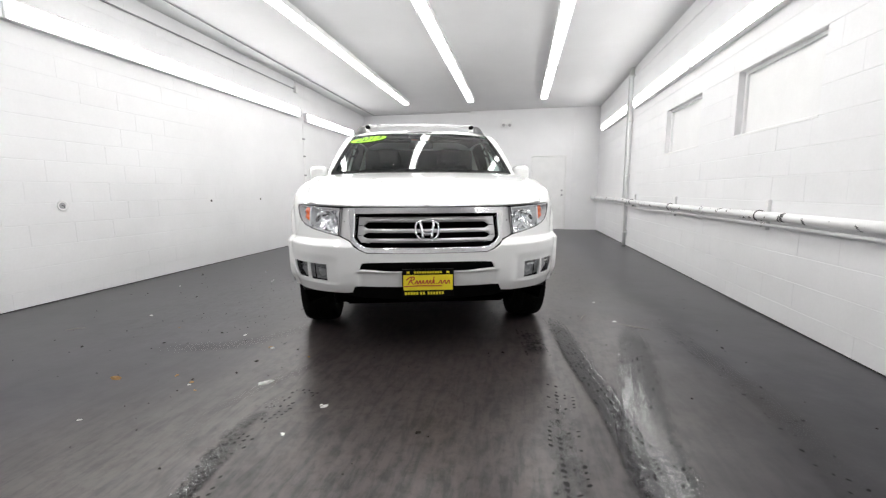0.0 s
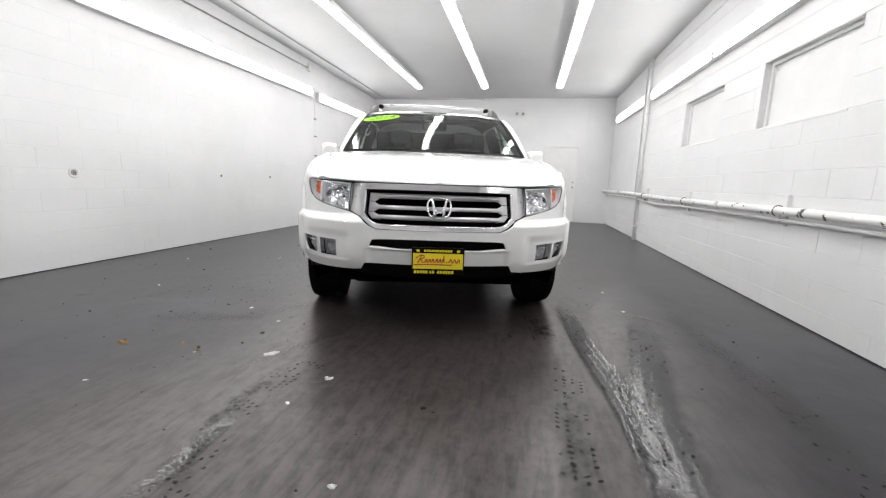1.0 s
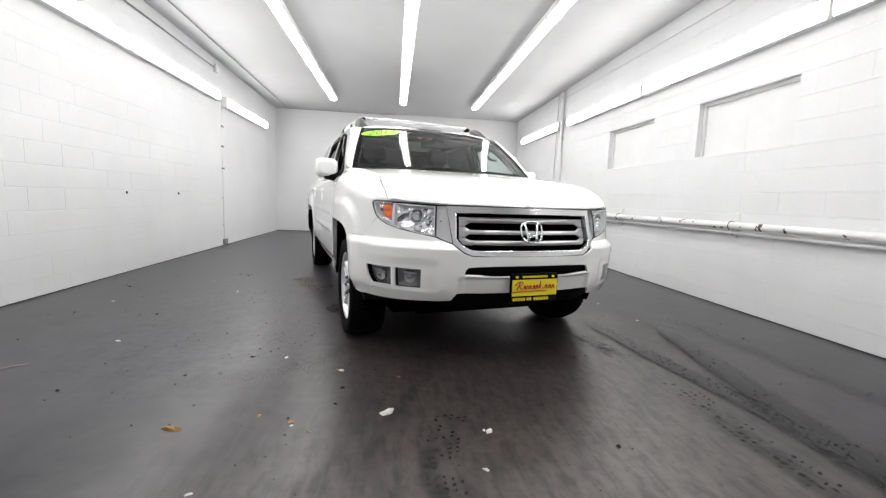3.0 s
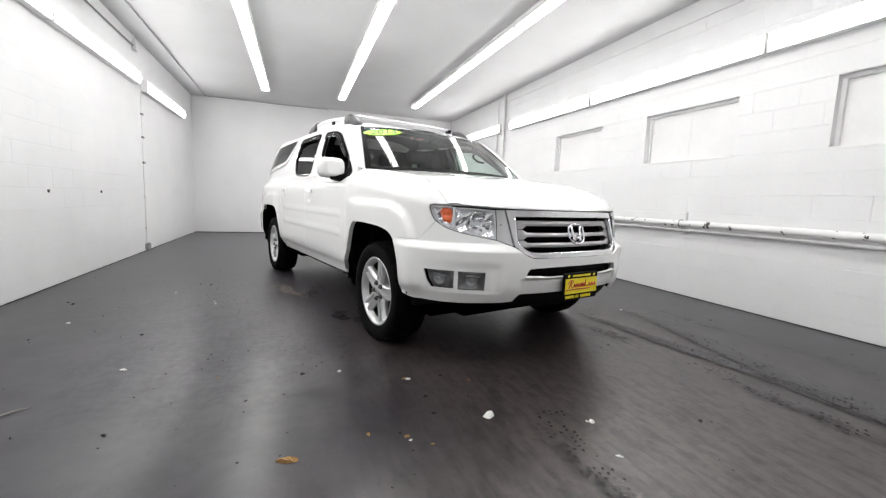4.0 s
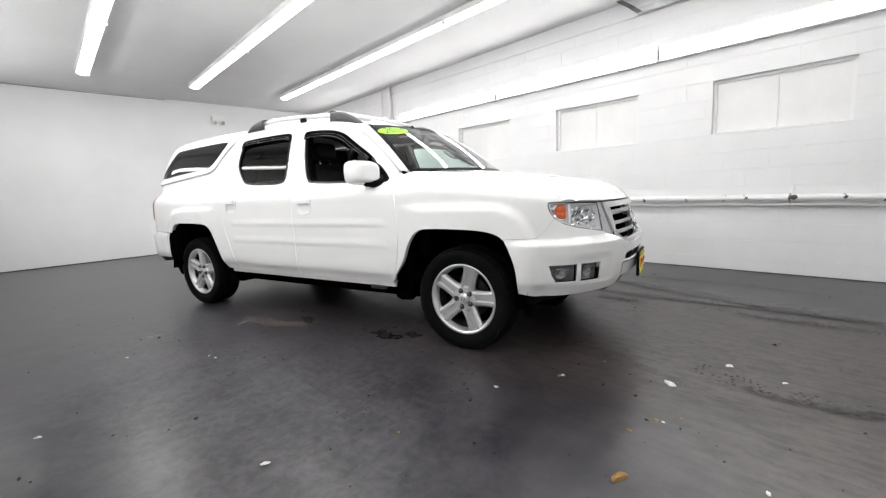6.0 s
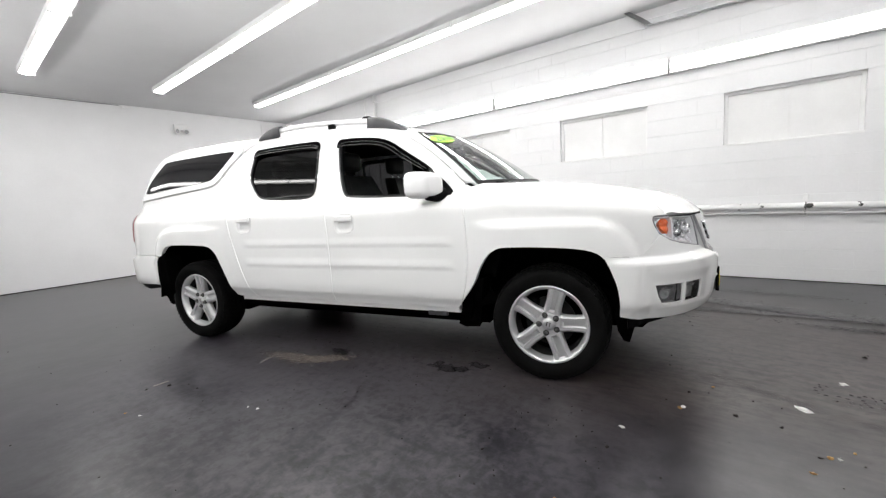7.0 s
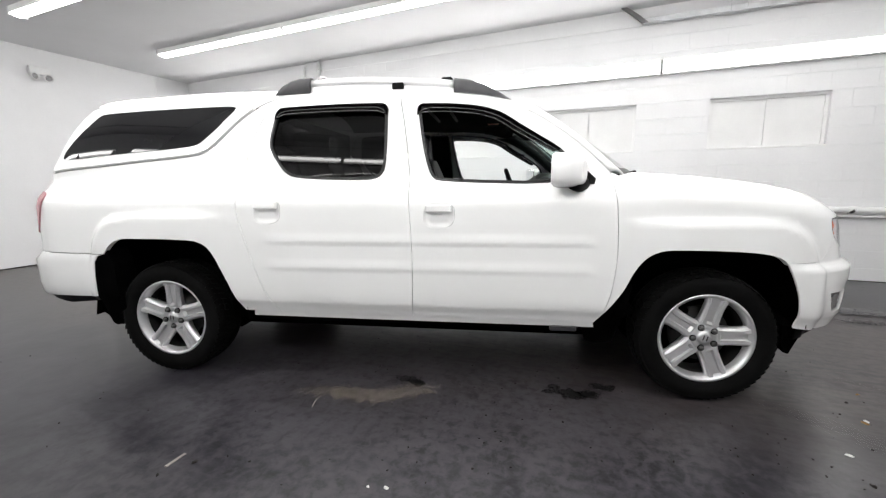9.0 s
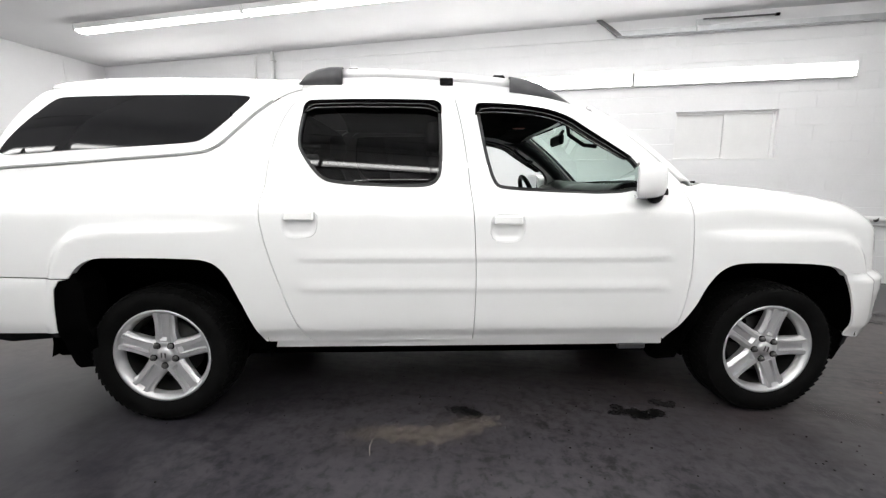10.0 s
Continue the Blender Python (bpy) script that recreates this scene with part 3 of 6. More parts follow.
for sign in (1, -1):
    f = (sign, 0, 0)
    door = panel("front_door", shrunk(SPLIT + DOOR_TOP_FRONT[1:] + FRONT_EDGE[1:], GAP), on_side(sign), f, PAINT, car, [WIN_F, cup_line(0.16, 1.02)], 0.04, 0.03, "", 0.3 if sign > 0 else 1.0)
    window_set(sign, WIN_F, door, None if sign > 0 else CLEAR, "clear side glass", (hermite([(0.015, 1.545), (0.02, 1.59), (0.05, 1.606), (0.32, 1.588), (0.47, 1.548), (0.59, 1.472), (0.8, 1.335)], 3), hermite([(0.76, 1.32), (0.56, 1.435), (0.45, 1.505), (0.31, 1.542), (0.1, 1.556), (0.03, 1.552)], 3)))
    door_handle(sign, 0.16, 1.02, door)
    panel("door_trim", [(0.02, 0.46), (1.0, 0.46), (1.03, 1.12), (0.9, 1.15), (0.0, 1.16)], lambda y, z: body(sign * s_of_y(y), z, -0.09), (-sign, 0, 0), CLOTH, door, (), 0.15, 0.0)
    door = panel("rear_door", shrunk(SPLIT[::-1] + [Vector((-0.79, 0.415))] + REAR_EDGE[1:] + DOOR_TOP_REAR[1:-1], GAP), on_side(sign), f, PAINT, car, [WIN_R, cup_line(-0.83, 1.04)], 0.04, 0.03, "", 0.3 if sign > 0 else 1.0)
    window_set(sign, WIN_R, door, SMOKED, "dark privacy glass", (hermite([(-0.845, 1.545), (-0.835, 1.59), (-0.8, 1.612), (-0.2, 1.618), (-0.158, 1.595), (-0.155, 1.55)], 3), hermite([(-0.175, 1.555), (-0.22, 1.572), (-0.4, 1.577), (-0.78, 1.57), (-0.825, 1.55)], 3)))
    door_handle(sign, -0.83, 1.04, door)
    panel("door_trim", [(-0.78, 0.5), (0.0, 0.46), (-0.02, 1.16), (-0.95, 1.17)], lambda y, z: body(sign * s_of_y(y), z, -0.09), (-sign, 0, 0), CLOTH, door, (), 0.15, 0.0)
    fender = FRONT_EDGE[::-1] + [Vector((1.09, 1.19))] + SEAM + [Vector((y_of_s(p), z)) for p, z in ((0.9, 0.967), (1.002, 0.968), (1.022, 0.964), (1.026, 0.945), (1.014, 0.912), (0.992, 0.88), (0.982, 0.869))] + [Vector((2.11, 0.81)), Vector((2.06, 0.757)), Vector((1.88, 0.757))] + ARCH_F[::-1]
    panel("front_fender", shrunk(fender, 0.0009), on_side(sign), f, PAINT, car, (), 0.024 if sign > 0 else 0.035, 0.03)
    tail_s = [Vector((s_of_rear(0.7), z)) for z in (1.25, 1.1, 0.9, 0.752)]
    quarter = [Vector((s_of_y(p[0]), p[1])) for p in REAR_EDGE] + [Vector((s_of_y(p[0]), p[1])) for p in CAP_SEAM] + tail_s + [Vector((s_of_y(p[0]), p[1])) for p in ARCH_R]
    panel("bed_side", shrunk(quarter, GAP), on_wrap(sign), f, PAINT, car, (), 0.026 if sign > 0 else 0.045, 0.03)
    lamp = [Vector((s_of_y(-2.375), 1.14)), Vector((s_of_y(-2.42), 1.02)), Vector((s_of_y(-2.49), 0.86)), Vector((s_of_rear(0.72), 0.86)), Vector((s_of_rear(0.66), 1.13))]
    panel("tail_lamp", rounded(lamp, 2), on_wrap(sign, 0.008), (sign, -1, 0), RED, car, (), 0.04, 0.02, "red tail lamp lens")
    panel("sill", [(-0.99, 0.38), (0.99, 0.38), (0.985, 0.4125), (-0.98, 0.4125)], on_side(sign, -0.012), f, PAINT, car, (), 0.06, 0.05)
    b_ = boxed(min(sign * 0.9, sign * 0.93), 0.76, 0.355, max(sign * 0.9, sign * 0.93), 0.9, 0.383, bevel=0.004)
    part("jacking_bracket", b_, GREYTRIM, car)
    # windscreen pillar
    line = [p for p in DOOR_TOP_FRONT if p[0] > 0.6]
    rows = []
    for k, p in enumerate(line):
        t = k / (len(line) - 1)
        a = on_side(sign)(p[0] + GAP, p[1] + GAP)
        g = Vector((sign * (0.675 + 0.16 * t), 0.628 + 0.502 * t, 1.606 - 0.416 * t + 0.02 * math.sin(math.pi * t)))
        rows.append([a + (g - a) * u + Vector((sign * 0.45, 0.35, 0.8)).normalized() * 0.02 * math.sin(math.pi * u) for u in (0, 0.15, 0.35, 0.6, 0.8, 1)])
    b_ = loft(rows)
    bmesh.ops.solidify(b_, geom=b_.faces[:], thickness=0.012)
    part("windscreen_pillar", b_, PAINT, car)

# ---- car: roof, canopy top, bonnet, windscreen ----
roof_mid = curve_of([(0.75, 1.605), (0.68, 1.626), (0.5, 1.672), (0.3, 1.708), (0.05, 1.738), (-0.25, 1.76), (-0.8, 1.782), (-1.5, 1.79), (-2.0, 1.775), (-2.2, 1.745), (-2.35, 1.68)])
edge_z = curve_of([(0.75, 1.473), (0.64, 1.545), (0.52, 1.595), (0.4, 1.629), (0.3, 1.645), (0.19, 1.653), (-0.09, 1.652), (-0.4, 1.67), (-0.8, 1.668), (-1.5, 1.67), (-2.1, 1.664), (-2.4, 1.63)])


def roof_at(u, y):
    """u from -1 to 1 across the roof."""
    e = on_side(1 if u >= 0 else -1)(y, edge_z(y))
    mid = roof_mid(y)
    return Vector((abs(e.x) * u, y, mid - (mid - e.z) * abs(u) ** 5))


us = [math.copysign(1 - (1 - abs(u)) ** 1.5, u) for u in np.linspace(-1, 1, 29)]
rows = []
for k in range(29):
    t = k / 28
    rows.append([roof_at(u, (0.69 - 0.06 * u * u) * (1 - t) + -0.862 * t) for u in us])
b_ = loft(rows)
bmesh.ops.solidify(b_, geom=b_.faces[:], thickness=0.012)
part("roof", b_, PAINT, car)
rows = [[roof_at(u * 0.97, (0.62 - 0.06 * u * u) * (1 - t) + -0.9 * t) - Vector((0, 0, 0.045)) for u in us] for t in np.linspace(0, 1, 8)]
b_ = loft(rows)
part("headliner", b_, HEADLINER, car)

canopy = new("canopy")
canopy.parent = car
canopy["label"] = "white fibreglass canopy over the truck bed"


for sign in (1, -1):
    low = [p - Vector((0, -0.004)) for p in CAP_SEAM] + [Vector((-2.5, 1.25))]
    outline = low + hermite([(-2.5, 1.27), (-2.37, 1.42), (-2.27, 1.54), (-2.168, 1.638), (-2.1, 1.6605)], 3) + [Vector((y, edge_z(y) - 0.003)) for y in (-2.0, -1.7, -1.4, -1.1, -0.95)]
    panel("canopy_side", shrunk(outline, 0.002), on_side(sign, 0.002), (sign, 0, 0), PAINT, canopy, [CAP_WIN], 0.04, 0.03)
    panel("canopy_window", shrunk(CAP_WIN, -0.004), lambda y, z: on_side(sign, 0.0035 - 0.035 * (z - 1.49))(y, z), (sign, 0, 0), BLACKGLASS, canopy, (), 0.035, 0.006, "black privacy glass canopy window")
    lip = [p + Vector((0, 0.012)) for p in CAP_SEAM[6:]] + [p + Vector((0, 0.052)) for p in CAP_SEAM[6:]][::-1]
    panel("canopy_flange", lip, on_side(sign, 0.014), (sign, 0, 0), PAINT, canopy, (), 0.04, 0.012)
rows = [[roof_at(u, -0.868 * (1 - t) + (-2.09 - 0.14 * (1 - u ** 4)) * t) + Vector((0, 0, 0.001)) for u in us] for t in np.linspace(0, 1, 25)]
b_ = loft(rows)
bmesh.ops.solidify(b_, geom=b_.faces[:], thickness=0.012)
part("canopy_top", b_, PAINT, canopy)
# canopy rear face with its glass
rows = []
for k in range(13):
    t = k / 12
    z0 = 1.25 + (1.655 - 1.25) * t
    row = []
    for u in us:
        e = on_side(1)(-2.5 + 0.4 * t ** 0.9, z0)
        top = roof_at(u, -2.09 - 0.14 * (1 - u ** 4))
        base = Vector((e.x * u, e.y - 0.1 * (1 - u * u) * (1 - t), z0))
        row.append(base * (1 - t**3) + top * t**3)
    rows.append(row)
b_ = loft(rows)
part("canopy_rear", b_, PAINT, canopy)


LIP = [body(S_, 0.957 + 0.006 * step01(0.55, 0.88, S_), 0.004) for S_ in np.linspace(0, 0.9, 46)]
lip_y = lambda x: float(np.interp(abs(x), [p.x for p in LIP], [p.y for p in LIP]))
lip_z = lambda x: float(np.interp(abs(x), [p.x for p in LIP], [p.z for p in LIP]))


def hood_at(x, y):
    xs = seam_x(y)
    z = hood_top(y) - 0.02 * min(1.0, abs(x) / xs) ** 3
    yf = lip_y(x)
    q = min(1.0, max(0.0, (y - (yf - 0.24)) / 0.24))
    z -= (hood_top(yf) - 0.02 * min(1.0, abs(x) / 0.76) ** 3 - lip_z(x)) * (0.45 * q**3 + 0.55 * (1 - math.sqrt(1 - q * q)))
    w = min(1.0, abs(x) / xs) ** 8
    return Vector((x, y, z * (1 - w) + seam_z(y) * w))


half = [(p.x, p.y) for p in LIP[2:-4:3]]
sides = [(p.x - 0.003, p.y) for p in SEAM_AT[::-1]]
rear = [(0.74, 1.175), (0.6, 1.215), (0.4, 1.25), (0.2, 1.27)]
right_half = half + sides + rear
hood_line = [Vector(p) for p in right_half] + [Vector((-p[0], p[1])) for p in right_half[::-1]]
panel("bonnet", hood_line, hood_at, (0, 0, 1), PAINT, car, (), 0.028, 0.02)
# dark tube drawn in for the shaded gap below the bonnet lip
gap_line = [body(q, 0.9505 + 0.007 * step01(0.55, 0.88, abs(q)), -0.001) for q in np.linspace(-0.89, 0.89, 60)]
part("bonnet_gap_line", tube(bmesh.new(), gap_line, 0.0035, 6), TRIM, car)
# cowl below the windscreen
cowl = [(-0.84, 1.1), (0.84, 1.1), (0.775, 1.2), (0.6, 1.26), (0.4, 1.3), (0, 1.32), (-0.4, 1.3), (-0.6, 1.26), (-0.775, 1.2)]
panel("cowl", cowl, lambda x, y: Vector((x, y, hood_top(y) - 0.045 - 0.03 * (abs(x) / 0.8) ** 3)), (0, 0, 1), TRIM, car, (), 0.06, 0.03)
for x in (-0.35, 0.3):
    b_ = tube(bmesh.new(), [(x, 1.26, 1.185), (x + 0.12, 1.255, 1.21), (x + 0.42, 1.215, 1.212)], 0.008, 6)
    part("wiper", b_, TRIM, car)


def screen_at(a, k):
    """The windscreen: a across from -1 to 1, k from the base to the top."""
    x = (0.838 - 0.162 * k) * a
    y = (1.355 - 0.225 * a * a) * (1 - k) + (0.7 - 0.075 * a * a) * k
    z = (1.2 - 0.01 * a * a) * (1 - k) + (1.624 - 0.018 * a * a) * k + 0.022 * math.sin(math.pi * k)
    return Vector((x, y, z))


rows = [[screen_at(a, k) for a in np.linspace(-1, 1, 25)] for k in np.linspace(0, 1, 15)]
part("windscreen", loft(rows), SCREEN, car, "clear laminated windscreen")
frame_out = [(a, 0.0) for a in np.linspace(-1, 1, 13)] + [(1, k) for k in (0.25, 0.5, 0.75)] + [(a, 1.0) for a in np.linspace(1, -1, 13)] + [(-1, k) for k in (0.75, 0.5, 0.25)]
frame_in = [(a * 0.955, 0.075 if k < 0.5 else 0.965) if abs(k - 0.5) > 0.45 else (a * 0.955, k) for a, k in frame_out]
panel("windscreen_border", [Vector(p) for p in frame_out], lambda a, k: screen_at(a, k) + Vector((0, 0.002, 0.003)), (0, 1, 1), TRIM, car, [[Vector(p) for p in frame_in]], 0.08, 0)

# sticker on the windscreen
ST_A, ST_K = 0.735, 0.835
sticker = [(ST_A + 0.245 * math.cos(t), ST_K + 0.088 * math.sin(t) - 0.046 * math.cos(t)) for t in np.linspace(0, 2 * math.pi, 36, endpoint=False)]
sticker_at = lambda a, k: screen_at(a, k) + Vector((0, 0.003, 0.005))
decal = panel("year_sticker", [Vector(p) for p in sticker], sticker_at, (0, 1, 1), GREEN, car, (), 0.05, 0, "lime green oval year sticker")
txt = bpy.data.curves.new("year", "FONT")
txt.body, txt.size, txt.align_x, txt.align_y, txt.shear = "2014", 0.125, "CENTER", "CENTER", 0.2
tmp = new("year", txt)
me = bpy.data.meshes.new_from_object(tmp.evaluated_get(bpy.context.evaluated_depsgraph_get()))
bpy.data.objects.remove(tmp)
for v in me.vertices:
    v.co = screen_at(ST_A - v.co.x / 0.72, ST_K + v.co.y / 0.72 + 0.19 * v.co.x / 0.72) + Vector((0, 0.005, 0.008))
me.materials.append(INK)
year = new("year_digits", me)
year.parent = decal

# ---- car: front ----
def mirrored(points):
    return [Vector(p) for p in points] + [Vector((-p[0], p[1])) for p in points[::-1]]


S = s_of_x
SY = s_of_y
bumper_half = [(0.0001, 0.671), (0.381, 0.674), (0.43, 0.692), (0.493, 0.735), (0.6, 0.77), (0.716, 0.789), (0.831, 0.809), (0.914, 0.832), (0.98, 0.867), (SY(2.135), 0.862), (SY(2.11), 0.81), (SY(2.06), 0.757), (SY(1.88), 0.757)]
bumper_half = [p for p in bumper_half if p[0] < 0.99 or p[1] < 0.85]
bumper_half += [(SY(p[0]), p[1]) for p in ARCH_B]
bumper_half += [(SY(2.05), 0.405), (SY(2.18), 0.402), (S(0.75), 0.402), (S(0.55), 0.41), (S(0.485), 0.418), (S(0.455), 0.462), (0.0001, 0.455)]
right = [Vector(p) for p in bumper_half]
outline = shrunk(right[1:-1] + [Vector((-p.x, p.y)) for p in right[1:-1]][::-1], 0.0008)
slot = rounded([(-0.43, 0.556), (0.43, 0.556), (0.415, 0.604), (0.395, 0.616), (0.2, 0.622), (-0.2, 0.622), (-0.395, 0.616), (-0.415, 0.604)], 1)
fog_a = [(1.03, 0.595), (0.848, 0.593), (0.85, 0.489), (0.985, 0.488), (1.012, 0.53)]
fog_b = [(0.826, 0.593), (0.668, 0.591), (0.672, 0.486), (0.826, 0.486)]
fogs = [[Vector((sg * p[0], p[1])) for p in q] for q in (fog_a, fog_b) for sg in (1, -1)]
bumper = panel("front_bumper", outline, on_wrap(1), (0, 1, 0), PAINT, car, [slot, *fogs], 0.03, 0.012, "", 0.45)
panel("bumper_slot", shrunk(slot, -0.02), on_wrap(1, -0.045), (0, 1, 0), TRIM, bumper, (), 0.06, 0)
for q in fogs:
    sg = 1 if q[0].x > 0 else -1
    lens = panel("fog_lamp", shrunk(q, -0.004), on_wrap(1, -0.008), (0, 1, 0), LAMPGLASS, bumper, (), 0.05, 0, "clear fog lamp lens in a dark recess")
    c = sum(q, Vector((0, 0))) / len(q)
    panel("fog_lamp_recess", shrunk(q, -0.006), on_wrap(1, -0.05), (0, 1, 0), FOGBACK, lens, (), 0.05, 0)
    for r0, dep in ((0.036, -0.045), (0.014, -0.02)):
        ring = [c + Vector((r0 * math.cos(t), r0 * math.sin(t))) for t in np.linspace(0, 6.2832, 20, endpoint=False)]
        panel("fog_lamp_bowl", ring, lambda s, z, c=c, dep=dep, r0=r0: body(s, z, dep + (6 if r0 > 0.03 else -20) * ((s - c.x) ** 2 + (z - c.y) ** 2)), (0, 1, 0), SATIN, lens, (), 0.01, 0)
    fin = [c + Vector(p) for p in ((-0.05, 0.028), (0.03, 0.03), (0.032, 0.022), (-0.046, 0.018))]
    panel("fog_lamp_fin", fin, on_wrap(1, -0.025), (0, 1, 0), REFLECTOR, lens, (), 0.03, 0.01)
valance = [(S(0.68), 0.43), (S(0.68), 0.414), (S(0.5), 0.37), (0.001, 0.345)]
panel("lower_valance", [Vector(p) for p in valance] + [Vector((-p[0], p[1])) for p in valance[::-1]] + [Vector((-S(0.48), 0.48)), Vector((S(0.48), 0.48))], on_wrap(1, -0.05), (0, 1, 0), TRIM, car, (), 0.08, 0.1)
for sg in (1, -1):
    air_dam = [(SY(1.99), 0.42), (SY(2.12), 0.416), (SY(2.24), 0.414), (S(0.6), 0.42), (S(0.6), 0.402), (SY(2.24), 0.388), (SY(2.12), 0.366), (SY(2.0), 0.34)]
    panel("air_deflector", [Vector(p) for p in air_dam], on_wrap(sg, -0.03), (sg, 1, 0), TRIM, car, (), 0.04, 0.02)

# grille
surround = [(0.3, 0.9495), (0.543, 0.947), (0.515, 0.832), (0.493, 0.74), (0.43, 0.697), (0.383, 0.6785), (0.2, 0.675)]
opening = [(0.3, 0.914), (0.482, 0.911), (0.487, 0.9), (0.48, 0.762), (0.432, 0.722), (0.38, 0.703), (0.2, 0.702)]


def grille_at(lift=0.0):
    """The grille's own raked face, ahead of the body."""
    def place(s, z):
        p = body(s, 0.6, lift - 0.024 - 0.081 * (z - 0.67) / 0.28)
        return Vector((p.x, p.y, z))
    return place


grille = new("grille")
grille.parent = car
panel("grille_surround", mirrored(surround), lambda s, z: grille_at(0.014 - 0.1 * max(0.0, abs(s) - 0.49))(s, z), (0, 1, 0), SURROUND, grille, [mirrored(opening)], 0.025, 0.04, "satin silver grille surround")
panel("grille_back", mirrored(surround), grille_at(-0.075), (0, 1, 0), SHADE_LINER, grille, (), 0.08, 0)
bead = hermite([(0.486, 0.905), (0.481, 0.83), (0.478, 0.77), (0.46, 0.745), (0.432, 0.722), (0.38, 0.703), (0.2, 0.701), (0, 0.701)], 5)
bead = [Vector((p.x, p.y)) for p in bead]
bead += [Vector((-p.x, p.y)) for p in bead[-2::-1]]
part("grille_bead", tube(bmesh.new(), [grille_at(0.01)(p.x, p.y) for p in bead], 0.0065, 8), CHROME, grille, "polished chrome bead round the grille opening")
for sg in (1, -1):
    wing = [(sg * 0.5465, 0.9465), (sg * 0.607, 0.9445), (sg * 0.597, 0.774), (sg * 0.497, 0.742), (sg * 0.519, 0.832)]
    panel("grille_wing", [Vector(p) for p in wing], lambda s, z: grille_at(-0.006)(s, z), (0, 1, 0), WINGSILVER, grille, (), 0.03, 0.02, "flat silver panel beside the grille")
    part("wing_stud", lathe([(0.0, 0.001), (0.0, 0.004), (-0.004, 0.005)], 10), DISC, grille).matrix_basis = Matrix.Translation(grille_at(-0.004)(sg * 0.572, 0.86)) @ pose(0, 0, 0, 0, 0, 90)
insert = [(0.3, 0.89), (0.462, 0.888), (0.459, 0.765), (0.43, 0.736), (0.2, 0.733)]
slots = [[Vector(p) for p in ((-0.43, (a + c) / 2), (-0.392, c), (0.392, c), (0.43, (a + c) / 2), (0.392, a), (-0.392, a))] for a, c in ((0.858, 0.817), (0.794, 0.759))]
panel("grille_insert", mirrored(insert), lambda s, z: grille_at(-0.012 - 0.45 * min(abs(z - q) for q in (0.875, 0.806, 0.748)) * (1 - step01(0.39, 0.43, abs(s))))(s, z), (0, 1, 0), SATIN, grille, slots, 0.02, 0.012, "three satin silver grille bars joined at their ends", 0.4)
for sg in (1, -1):
    for z in (0.8375, 0.7765):
        part("bar_groove", tube(bmesh.new(), [grille_at(-0.0115)(sg * 0.43, z), grille_at(-0.0115)(sg * 0.459, z)], 0.0018, 6), SHADE_LINER, grille)
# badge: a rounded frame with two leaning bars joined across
ring_out = rounded([(-0.07, 0.748), (0.07, 0.748), (0.086, 0.876), (-0.086, 0.876)], 3)
ring_in = rounded([(-0.06, 0.757), (0.06, 0.757), (0.0755, 0.867), (-0.0755, 0.867)], 3)
ring_mid = [(p + q) / 2 for p, q in zip(ring_out, ring_in)]
ring_line = [grille_at(0.012)(p.x, p.y) for p in ring_mid]
badge = part("badge", tube(bmesh.new(), ring_line + ring_line[:1], 0.0062, 10, False), CHROME, grille, "chrome emblem")
for sg in (1, -1):
    leg = [grille_at(0.01)(sg * q, z) for q, z in ((0.05, 0.87), (0.04, 0.83), (0.0325, 0.79), (0.0285, 0.755))]
    part("badge_leg", tube(bmesh.new(), leg, [0.008, 0.0085, 0.009, 0.0095], 10), CHROME, badge)
part("badge_crossbar", tube(bmesh.new(), [grille_at(0.01)(q, z) for q, z in ((-0.03, 0.8), (-0.012, 0.788), (0.012, 0.788), (0.03, 0.8))], 0.0085, 10), CHROME, badge)
part("badge_post", boxed(-0.03, 2.38, 0.79, 0.03, 2.43, 0.83), SHADE_LINER, badge)

